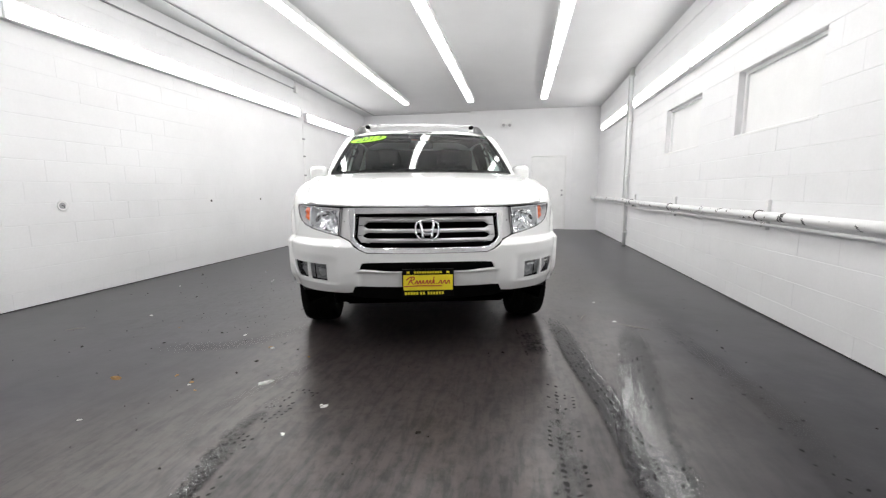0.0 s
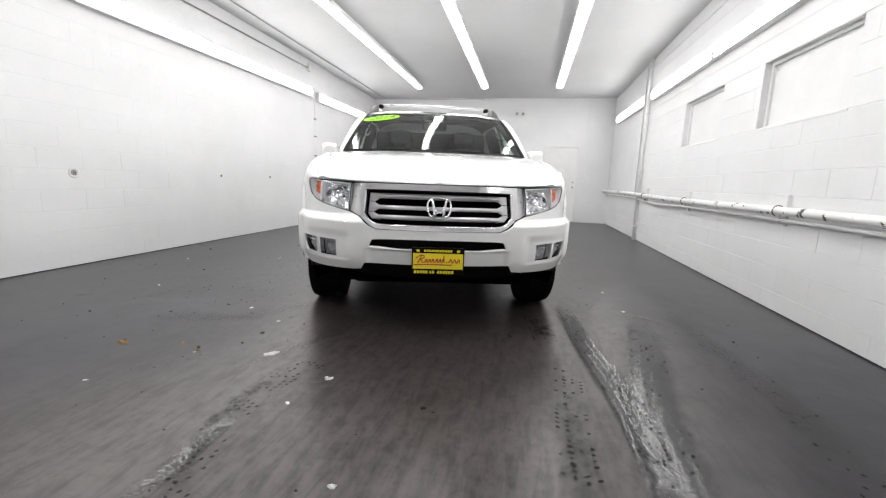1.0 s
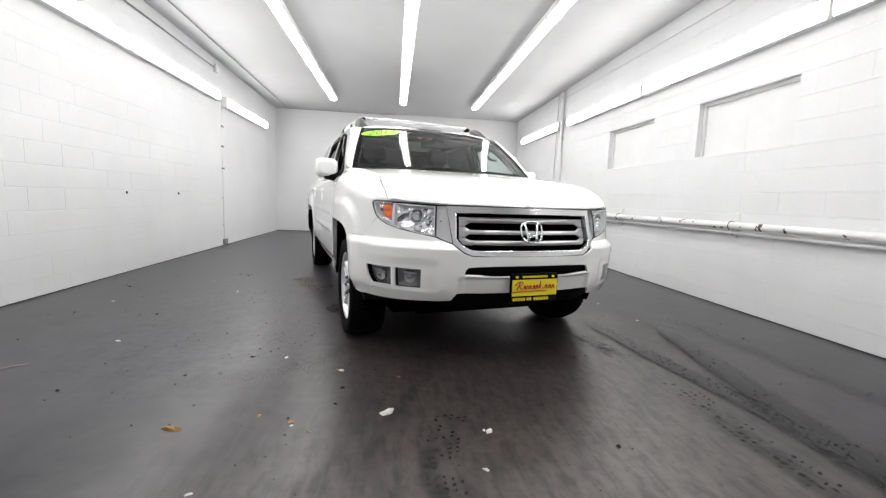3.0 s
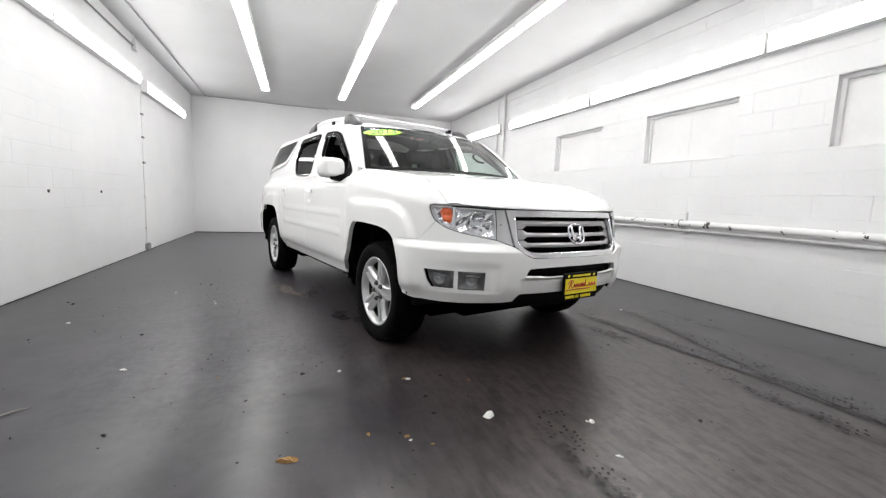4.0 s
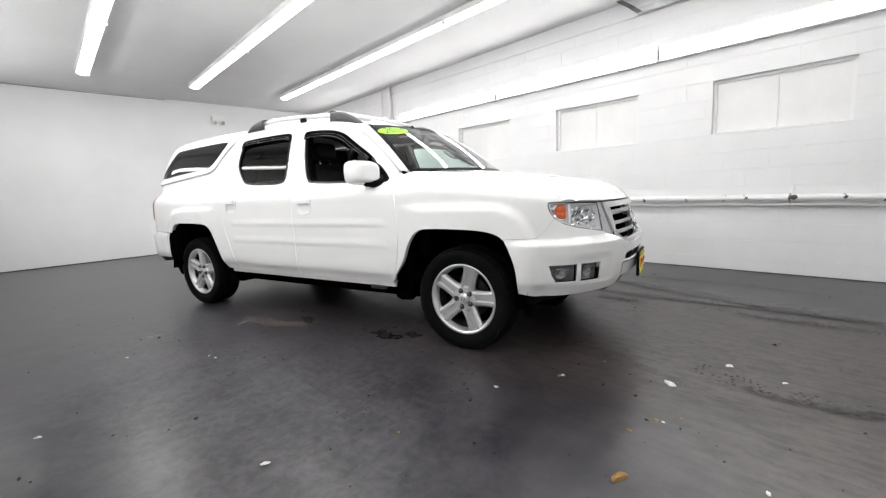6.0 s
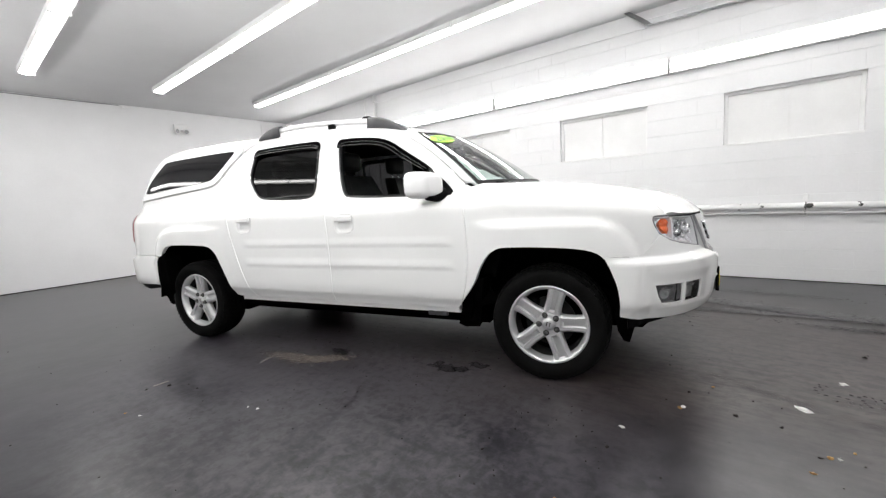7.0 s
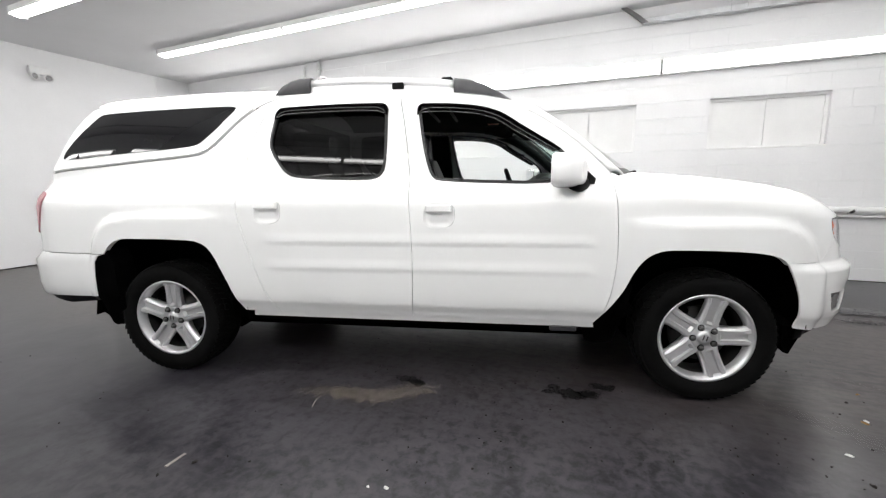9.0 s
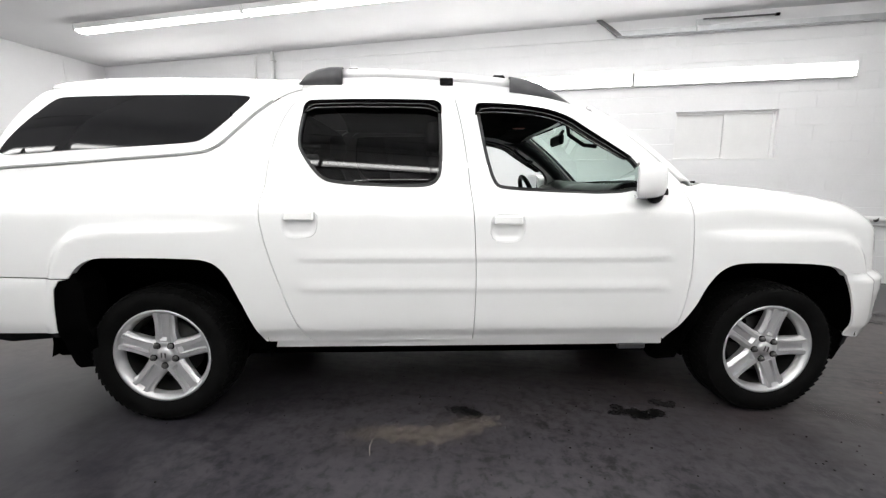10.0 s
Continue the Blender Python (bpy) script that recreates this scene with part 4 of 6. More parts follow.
# headlamps
LAMP_LINE = [(0.612, 0.9445), (0.603, 0.774), (0.66, 0.7808), (0.716, 0.7902), (0.831, 0.8103), (0.909, 0.8315), (0.956, 0.8525), (0.991, 0.88), (1.01, 0.914), (1.022, 0.945), (1.019, 0.9595), (1.0, 0.9635), (0.88, 0.959), (0.77, 0.9525)]
for sg in (1, -1):
    q = [Vector(p) for p in LAMP_LINE]
    unit = panel("headlamp", q, on_wrap(sg, 0.002), (sg * 0.3, 1, 0), LAMPGLASS, car, (), 0.04, 0, "clear headlamp with a chrome reflector and amber indicator")
    panel("headlamp_rim", shrunk(q, -0.0016), on_wrap(sg, 0.0), (sg * 0.3, 1, 0), GREYTRIM, unit, [shrunk(q, 0.0004)], 0.04, 0.01)
    panel("headlamp_edge", shrunk(q, 0.002), on_wrap(sg, -0.006), (sg * 0.3, 1, 0), EDGE, unit, [shrunk(q, 0.0085)], 0.04, 0.05, "silver edge inside the lens")
    divider = [(0.866, 0.953), (0.882, 0.953), (0.882, 0.835), (0.866, 0.831)]
    panel("lamp_divider", [Vector(p) for p in divider], on_wrap(sg, -0.008), (sg, 1, 0), EDGE, unit, (), 0.03, 0.04)

    def fluted(s, z, sg=sg):
        fan = 0.014 * abs(((s * 19 + 0.3 * math.sin(z * 50)) % 1.0) - 0.5) + 0.007 * math.sin(z * 70 + s * 25)
        hollow = 0.03 * math.exp(-(((s - 0.735) / 0.06) ** 2 + ((z - 0.88) / 0.05) ** 2))
        return body(sg * s, z, -0.038 + fan - hollow)

    panel("headlamp_reflector", shrunk(q, 0.006), fluted, (0, 1, 0), REFLECTOR, unit, (), 0.011, 0.0)
    amber = [(0.892, 0.944), (0.888, 0.868), (0.905, 0.858), (0.94, 0.876), (0.962, 0.905), (0.968, 0.93), (0.95, 0.948)]
    panel("indicator", rounded(amber, 2), lambda s, z, sg=sg: body(sg * s, z, -0.016 - 0.004 * math.cos(z * 160) - 8 * (s - 0.925) ** 2), (sg, 1, 0), AMBER, unit, (), 0.012, 0.012, "amber indicator reflector")
    for s_, z, r in ((0.735, 0.885, 0.04), (0.665, 0.87, 0.026)):
        b_ = lathe([(0.0, 0.001), (0.004, r * 0.5), (0.014, r * 0.85), (0.026, r), (0.028, r * 1.08), (0.02, r * 1.12)], 24)
        ob = part("lamp_bowl", b_, REFLECTOR, unit)
        p = body(sg * s_, z, -0.045)
        ob.matrix_basis = Matrix.Translation(p) @ pose(0, 0, 0, 0, 0, 90 - sg * 18)
        b_ = bmesh.new()
        bmesh.ops.create_uvsphere(b_, u_segments=12, v_segments=8, radius=r * 0.34, matrix=Matrix.Translation(p + Vector((sg * 0.006, 0.022, 0))))
        part("bulb_shield", b_, CHROME, unit, "", True)

# plate in its black frame, its writing as bars
plate = new("dealer_plate")
plate.parent = car
plate["label"] = "yellow dealer plate with red strokes in a black frame"
PYY = 2.538
part("plate_frame", boxed(-0.158, PYY - 0.02, 0.413, 0.158, PYY, 0.58, bevel=0.004), TRIM, plate)
part("plate_face", boxed(-0.15, PYY, 0.452, 0.15, PYY + 0.003, 0.546), YELLOW, plate)
lean = lambda x, z: (x - (z - 0.5) * 0.3, PYY + 0.0035, z)
strokes = [[(0.118, 0.488), (0.112, 0.512), (0.108, 0.532)], [(0.137, 0.516), (0.12, 0.532), (0.098, 0.534), (0.09, 0.524), (0.1, 0.514), (0.112, 0.511)], [(0.108, 0.51), (0.096, 0.498), (0.084, 0.488)]]
for first_x, last_x, high in ((0.08, 0.022, 0.512), (0.018, -0.04, 0.514), (-0.062, -0.135, 0.513)):
    n = 13
    strokes.append([(first_x + (last_x - first_x) * k / (n - 1), (0.4915, 0.4985, high, 0.4985)[k % 4]) for k in range(n)])
strokes += [[(-0.034, 0.496), (-0.028, 0.518), (-0.026, 0.534)], [(-0.052, 0.491), (-0.054, 0.4955)], [(0.14, 0.476), (0.05, 0.4795), (-0.09, 0.4775)]]
for line in strokes:
    part("plate_bar", tube(bmesh.new(), hermite([lean(*q) for q in line], 4), 0.0034, 6), RED_INK, plate)
for start, count in ((0.142, 5), (0.05, 2), (0.004, 6)):
    for k in range(count):
        x0 = start - 0.0172 * k
        part("plate_bar", boxed(x0 - 0.0125, PYY, 0.424, x0, PYY + 0.002, 0.441), YELLOW, plate)
for x0 in [0.13, -0.112] + [0.085 - 0.0157 * k for k in range(11)]:
    part("plate_bar", boxed(x0 - (0.012 if abs(x0) < 0.1 else 0.018), PYY, 0.556, x0, PYY + 0.002, 0.568), YELLOW, plate)

# ---- car: rear ----
rb = [(SY(-1.915), 0.748), (SY(-1.95), 0.742), (SY(-1.974), 0.705), (SY(-1.985), 0.6), (SY(-1.99), 0.487), (SY(-2.3), 0.475), (s_of_rear(0.8), 0.46), (ARC[-1] - 0.001, 0.44), (ARC[-1] - 0.001, 0.748)]
for sg in (1, -1):
    panel("rear_bumper", [Vector(p) for p in rb], on_wrap(sg), (sg, -1, 0), PAINT, car, (), 0.045, 0.03)
    tg = [(s_of_rear(0.695), 1.25), (s_of_rear(0.695), 0.755), (ARC[-1] - 0.001, 0.755), (ARC[-1] - 0.001, 1.25)]
    panel("tailgate", [Vector(p) for p in tg], on_wrap(sg), (0, -1, 0), PAINT, car, (), 0.06, 0.03)
    skirt = [(SY(-1.995), 0.486), (SY(-1.995), 0.452), (SY(-2.3), 0.415), (SY(-2.48), 0.43), (SY(-2.48), 0.468)]
    panel("rear_valance", [Vector(p) for p in skirt], on_wrap(sg, -0.02), (sg, 0, 0), TRIM, car, (), 0.06, 0.02)
part("tow_ball_cover", boxed(-0.3, -2.74, 0.7, 0.3, -2.7, 0.73, bevel=0.005), TRIM, car)

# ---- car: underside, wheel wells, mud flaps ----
part("underbody", boxed(-0.72, -2.3, 0.25, 0.72, 1.15, 0.42, bevel=0.04), SHADE_LINER, car)
# two plain boxes added between the wheels to block light under the truck
part("front_light_block", boxed(-0.7, 1.22, 0.2, 0.7, 1.88, 0.5, bevel=0.05), SHADE_LINER, car)
part("rear_light_block", boxed(-0.7, -1.85, 0.2, 0.7, -1.22, 0.5, bevel=0.05), SHADE_LINER, car)
part("engine_undertray", boxed(-0.6, 1.1, 0.25, 0.6, 2.12, 0.5, bevel=0.05), SHADE_LINER, car)
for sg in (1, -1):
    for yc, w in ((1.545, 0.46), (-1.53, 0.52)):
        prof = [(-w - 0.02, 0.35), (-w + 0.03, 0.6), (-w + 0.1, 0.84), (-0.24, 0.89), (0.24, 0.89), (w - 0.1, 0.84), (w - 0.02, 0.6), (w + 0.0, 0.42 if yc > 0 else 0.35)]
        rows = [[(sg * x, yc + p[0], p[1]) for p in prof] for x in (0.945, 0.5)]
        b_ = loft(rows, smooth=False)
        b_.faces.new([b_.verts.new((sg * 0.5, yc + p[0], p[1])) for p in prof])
        part("wheel_well", b_, SHADE_LINER, car)
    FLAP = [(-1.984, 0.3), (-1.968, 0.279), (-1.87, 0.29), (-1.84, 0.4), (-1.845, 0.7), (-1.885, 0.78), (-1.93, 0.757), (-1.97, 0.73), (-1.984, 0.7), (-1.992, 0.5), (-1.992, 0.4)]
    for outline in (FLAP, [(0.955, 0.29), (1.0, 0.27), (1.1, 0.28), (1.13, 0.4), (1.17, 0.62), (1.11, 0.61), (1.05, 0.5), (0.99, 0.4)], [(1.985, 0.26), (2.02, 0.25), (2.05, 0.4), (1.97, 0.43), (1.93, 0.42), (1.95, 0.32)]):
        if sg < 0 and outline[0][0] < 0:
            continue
        panel("mud_flap", [Vector(p) for p in outline], on_side(sg, -0.006 if outline[0][0] < 0 else -0.035), (sg, 0, 0), SHADE_LINER, car, (), 0.05, 0.14)

# ---- car: wheels ----
R_TYRE, R_RIM = 0.347, 0.24


def build_wheel():
    wheel = new("wheel")
    prof = [(-0.105, 0.225), (-0.115, 0.25), (-0.122, 0.29), (-0.115, 0.325), (-0.1, 0.34), (-0.06, R_TYRE - 0.003), (0, R_TYRE - 0.001), (0.06, R_TYRE - 0.003), (0.1, 0.339), (0.116, 0.324), (0.122, 0.29), (0.117, 0.265), (0.11, 0.25), (0.104, 0.236), (0.094, 0.224)]
    tyre = part("tyre", lathe(prof, 72), RUBBER, wheel)
    b_ = bmesh.new()
    for k in range(60):
        for row in range(4):
            x = (-0.093, -0.036, 0.036, 0.093)[row]
            r = (0.3365, R_TYRE, R_TYRE, 0.3365)[row]
            made = bmesh.ops.create_cube(b_, size=1.0)["verts"]
            m = Matrix.Rotation(2 * math.pi * (k + 0.5 * (row % 2)) / 60, 4, "X") @ Matrix.Translation((x, 0, r)) @ Matrix.Rotation((-0.35, 0.3, -0.3, 0.35)[row], 4, "Z") @ Matrix.Rotation((0.3, 0, 0, -0.3)[row] * -1, 4, "Y") @ Matrix.Diagonal((0.046, 0.027, 0.006, 1))
            for v in made:
                v.co = m @ v.co
    part("tread", b_, RUBBER, tyre)["kind"] = "stuff"
    part("rim_barrel", lathe([(-0.1, 0.222), (-0.095, 0.232), (-0.085, 0.225), (-0.06, 0.205), (0.03, 0.2), (0.062, 0.204)], 48), BARREL, wheel)
    rim_prof = [(0.055, 0.2075), (0.07, 0.208), (0.088, 0.222), (0.094, 0.236), (0.1, R_RIM), (0.106, R_RIM - 0.002), (0.106, 0.2285), (0.1, 0.223), (0.088, 0.2145), (0.07, 0.2105), (0.055, 0.2065)]
    rim = part("rim", lathe(rim_prof, 72), ALLOY, wheel, "bright silver five-spoke alloy rim")
    for k in range(5):
        b_ = bmesh.new()
        rows = []
        for r, w, x, dep in ((0.045, 0.045, 0.083, 0.05), (0.075, 0.054, 0.088, 0.05), (0.088, 0.051, 0.09, 0.05), (0.11, 0.049, 0.091, 0.047), (0.15, 0.049, 0.092, 0.044), (0.185, 0.051, 0.094, 0.04), (0.202, 0.055, 0.095, 0.036), (0.214, 0.062, 0.096, 0.032), (0.226, 0.07, 0.096, 0.03)):
            g, c = 0.28 * w, (0.0 if r < 0.08 else 0.018)
            prof = [(-w, x - dep), (-w, x - 0.02), (-w * 0.86, x - 0.009), (-w * 0.72, x - 0.004), (-w * 0.7, x), (-g - 0.004, x), (-g, x - c), (0.0, x - c), (g, x - c), (g + 0.004, x), (w * 0.7, x), (w * 0.72, x - 0.004), (w * 0.86, x - 0.009), (w, x - 0.02), (w, x - dep)]
            rows.append([(px, py, r) for py, px in prof])
        s_ = loft(rows, closed=True, caps=True, smooth=False)
        s_.transform(Matrix.Rotation(2 * math.pi * k / 5, 4, "X"))
        part("spoke", s_, ALLOY, rim)
    hub = part("hub_cap", lathe([(0.03, 0.078), (0.075, 0.078), (0.086, 0.072), (0.088, 0.05), (0.082, 0.036), (0.09, 0.033), (0.095, 0.028), (0.097, 0.012), (0.097, 0.0005)], 40), ALLOY, wheel)
    for k in range(5):
        a = 2 * math.pi * (k + 0.5) / 5
        m = Matrix.Rotation(a, 4, "X") @ Matrix.Translation((0.0, 0, 0.057))
        # flat black disc: the shade of the nut's recess as a colour
        b_ = lathe([(0.084, 0.0175), (0.0885, 0.0175), (0.0885, 0.0005)], 14)
        b_.transform(m)
        part("nut_pocket_shade", b_, TRIM, hub)
        b_ = lathe([(0.08, 0.0135), (0.1, 0.0125), (0.105, 0.008), (0.105, 0.0005)], 12)
        b_.transform(m)
        part("lug_nut", b_, DISC, hub)
    for dy in (-0.009, 0.009):
        b_ = boxed(0.096, dy - 0.003, -0.014, 0.0995, dy + 0.003, 0.014, bevel=0.001)
        part("cap_mark", b_, DISC, hub)
    part("brake_disc", lathe([(-0.01, 0.06), (-0.01, 0.15), (0.012, 0.15), (0.012, 0.08), (0.03, 0.075), (0.03, 0.01)], 48), BARREL, wheel)
    b_ = boxed(-0.03, -0.16, -0.02, 0.035, -0.09, 0.12, bevel=0.015)
    part("brake_caliper", b_, SHADE_LINER, wheel)
    part("wheel_back", lathe([(-0.05, 0.01), (-0.05, 0.2)], 40), SHADE_LINER, wheel)
    return wheel


first = build_wheel()
first.parent = car
WHEELS = [(1, 1.553, -15), (1, -1.549, -2), (-1, 1.553, 30), (-1, -1.549, 50)]
for k, (sg, y, spin) in enumerate(WHEELS):
    m = Matrix.Translation((sg * 0.829, y, 0.344)) @ (Matrix.Identity(4) if sg > 0 else Matrix.Rotation(math.pi, 4, "Z")) @ Matrix.Rotation(radians(spin), 4, "X")
    if k == 0:
        first.matrix_basis = m
    else:
        copy_thing(first, m)

# ---- car: mirrors, roof rails ----
for sg in (1, -1):
    rows = []
    for k, (y, s) in enumerate(((0.9, 0.55), (0.89, 0.8), (0.855, 0.95), (0.805, 1.0), (0.77, 1.0), (0.76, 0.97))):
        row = []
        for j in range(20):
            a = 2 * math.pi * j / 20
            ca, sa = math.cos(a), math.sin(a)
            px = math.copysign(abs(ca) ** 0.55, ca) * 0.09 * s
            pz = math.copysign(abs(sa) ** 0.55, sa) * 0.085 * s
            row.append((sg * (1.0 + px), y - 0.4 * px, 1.215 + pz + 0.06 * px))
        rows.append(row)
    shell = part("door_mirror", loft(rows, closed=True, caps=True), PAINT, car)
    b_ = boxed(min(sg * 0.925, sg * 1.075), 0.755, 1.147, max(sg * 0.925, sg * 1.075), 0.7635, 1.283, bevel=0.004)
    for v in b_.verts:
        v.co.y -= 0.4 * (abs(v.co.x) - 1.0)
    part("mirror_glass", b_, CHROME, shell)
    b_ = tube(bmesh.new(), [(sg * 0.87, 0.9, 1.155), (sg * 0.91, 0.9, 1.143), (sg * 0.96, 0.875, 1.143), (sg * 1.01, 0.84, 1.15)], [0.05, 0.042, 0.036, 0.03], 12)
    part("mirror_arm", b_, TRIM, shell)
    tri = [(0.83, 1.145), (0.965, 1.152), (0.975, 1.175), (0.935, 1.215), (0.87, 1.275), (0.85, 1.285)]
    panel("mirror_base", [Vector(p) for p in tri], on_side(sg, 0.012), (sg, 0, 0), TRIM, shell, (), 0.05, 0.02)

RAIL_X = 0.63
for sg in (1, -1):
    rail = new("roof_rail")
    rail.parent = car
    z_roof = lambda y: roof_at(RAIL_X / 0.735, y).z
    pts = [(y, z_roof(y) + 0.054 - 0.012 * (abs(y + 0.22) / 0.45) ** 2) for y in np.linspace(-0.68, 0.22, 12)]
    rows = []
    for y, z in pts:
        rows.append([(sg * (RAIL_X + dx), y, z + dz) for dx, dz in ((-0.02, -0.022), (-0.026, 0), (-0.018, 0.018), (0.0, 0.024), (0.018, 0.016), (0.026, -0.002), (0.02, -0.022))])
    part("rail_bar", loft(rows, closed=True, caps=True), RAILSILVER, rail, "bright silver roof rail bar")
    for ys in ((-0.67, -0.74, -0.8, -0.855, -0.885), (0.21, 0.3, 0.38, 0.46, 0.55)):
        rows = []
        for k, y in enumerate(ys):
            zt = z_roof(y) + (0.079, 0.076, 0.062, 0.036, 0.002)[k]
            w = 0.03 + 0.004 * k
            zb = z_roof(y) - 0.02
            rows.append([(sg * (RAIL_X - w), y, zb), (sg * (RAIL_X - w * 0.9), y, zt - 0.01), (sg * (RAIL_X - w * 0.4), y, zt), (sg * (RAIL_X + w * 0.4), y, zt - 0.003), (sg * (RAIL_X + w), y, zt - 0.02), (sg * (RAIL_X + w + 0.012), y, zb - 0.01)])
        part("rail_foot", loft(rows, closed=True, caps=True), GREYTRIM, rail, "charcoal plastic rail end")
    rows = [[(sg * (RAIL_X + dx), y, zz) for dx, zz in ((-0.012, z_roof(y) - 0.02), (-0.012, z - 0.02), (0.016, z - 0.02), (0.022, z_roof(y) - 0.02))] for y, z in pts]
    part("rail_web", loft(rows, closed=True, caps=True, smooth=False), RAILSILVER, rail)
    part("rail_bracket", boxed(min(sg * 0.62, sg * 0.662), -0.16, z_roof(-0.12) + 0.008, max(sg * 0.62, sg * 0.662), -0.09, z_roof(-0.12) + 0.044, bevel=0.004), TRIM, rail)
for y in (-0.62, 0.16):
    rows = [[(x, y + dy, 1.805 + dz + 0.012 * (1 - (x / 0.62) ** 2) - (0.03 if y > 0 else 0)) for dy, dz in ((-0.03, 0), (-0.015, 0.014), (0.015, 0.014), (0.03, 0), (0.015, -0.012), (-0.015, -0.012))] for x in np.linspace(-0.6, 0.6, 12)]
    bar = part("roof_crossbar", loft(rows, closed=True, caps=True), RAILSILVER, car, "silver roof crossbar")
    for sg in (1, -1):
        part("crossbar_clamp", boxed(min(sg * 0.555, sg * 0.61), y - 0.035, 1.765 if y < 0 else 1.745, max(sg * 0.555, sg * 0.61), y + 0.035, 1.81 if y < 0 else 1.785, bevel=0.012), TRIM, bar)

# ---- car: inside ----
part("cabin_floor", boxed(-0.8, -0.95, 0.44, 0.8, 1.1, 0.5), CLOTH, car)
part("cabin_back", boxed(-0.75, -1.0, 0.45, 0.75, -0.96, 1.62), HEADLINER, car)


def seat(x, y, width, name="front_seat"):
    s_ = new(name)
    s_.parent = car
    part("seat_cushion", boxed(x - width, y - 0.1, 0.62, x + width, y + 0.42, 0.82, bevel=0.06, segments=3), CLOTH, s_, "", True)
    rows = []
    for t in np.linspace(0, 1, 7):
        yy, zz = y - 0.08 - 0.2 * t, 0.78 + 0.58 * t
        w = width * (0.92 + 0.1 * math.sin(t * 3) - 0.22 * t * t)
        d = 0.11 - 0.04 * t
        rows.append([(x - w, yy - d * 0.6, zz), (x - w * 0.98, yy + d, zz), (x - w * 0.65, yy + d * 0.5, zz), (x, yy + d * 0.35, zz), (x + w * 0.65, yy + d * 0.5, zz), (x + w * 0.98, yy + d, zz), (x + w, yy - d * 0.6, zz), (x, yy - d, zz)])
    part("seat_back", loft(rows, closed=True, caps=True), CLOTH, s_, "", True)
    part("headrest", boxed(x - 0.13, y - 0.36, 1.4, x + 0.13, y - 0.26, 1.56, bevel=0.045, segments=3), CLOTH, s_, "", True)
    for dx in (-0.06, 0.06):
        part("headrest_post", tube(bmesh.new(), [(x + dx, y - 0.31, 1.3), (x + dx, y - 0.31, 1.43)], 0.007, 8), CHROME, s_)


seat(0.38, 0.12, 0.26)
seat(-0.38, 0.12, 0.26)
seat(0.38, -0.62, 0.3, "rear_seat")
seat(-0.38, -0.62, 0.3, "rear_seat")
rows = []
for x in np.linspace(-0.8, 0.8, 25):
    hood = 0.035 * math.exp(-((x + 0.38) / 0.2) ** 4)
    rows.append([(x, 1.3, 1.12), (x, 1.24, 1.185), (x, 1.0, 1.212 + 0.3 * hood), (x, 0.8, 1.205 + hood), (x, 0.71, 1.15 + hood), (x, 0.72, 0.85), (x, 0.85, 0.6), (x, 1.2, 0.6)])
dash = part("dashboard", loft(rows, closed=True, caps=True), TRIM, car)
part("dash_display", boxed(-0.14, 0.685, 0.98, 0.14, 0.71, 1.13, bevel=0.008), TRIM, dash)
wheel_ring = [(-0.38 + 0.185 * math.cos(t), 0.58 - 0.06 * math.sin(t), 1.09 + 0.175 * math.sin(t)) for t in np.linspace(0, 2 * math.pi, 33)]
steer = part("steering_wheel", tube(bmesh.new(), wheel_ring, 0.018, 8, False), TRIM, car)
part("steering_hub", boxed(-0.45, 0.57, 1.02, -0.31, 0.63, 1.14, bevel=0.02), TRIM, steer)
part("steering_spoke", boxed(-0.55, 0.58, 1.07, -0.21, 0.6, 1.1, bevel=0.005), TRIM, steer)
mirror = part("rear_view_mirror", boxed(-0.12, 0.66, 1.47, 0.12, 0.69, 1.54, bevel=0.012), TRIM, car)
part("mirror_stem", tube(bmesh.new(), [(0, 0.68, 1.52), (0, 0.72, 1.575)], 0.012, 8), TRIM, mirror)
console = part("roof_console", boxed(-0.13, 0.3, 1.6, 0.13, 0.6, 1.66, bevel=0.018, segments=2), HEADLINER, car)
# warm light on the lenses is put into their colour; they emit nothing
for x in (-0.06, 0.06):
    part("reading_lamp", boxed(x - 0.035, 0.38, 1.592, x + 0.035, 0.46, 1.602, bevel=0.004), material("glow_coloured_lens", (0.85, 0.36, 0.24), 0.3), console, "reading lamp lens with a warm glow in its colour")
for y in (-0.05, 0.1):
    part("roof_hatch_edge", boxed(-0.42, y, 1.668, 0.42, y + 0.02, 1.69, bevel=0.004), GREYTRIM, car)
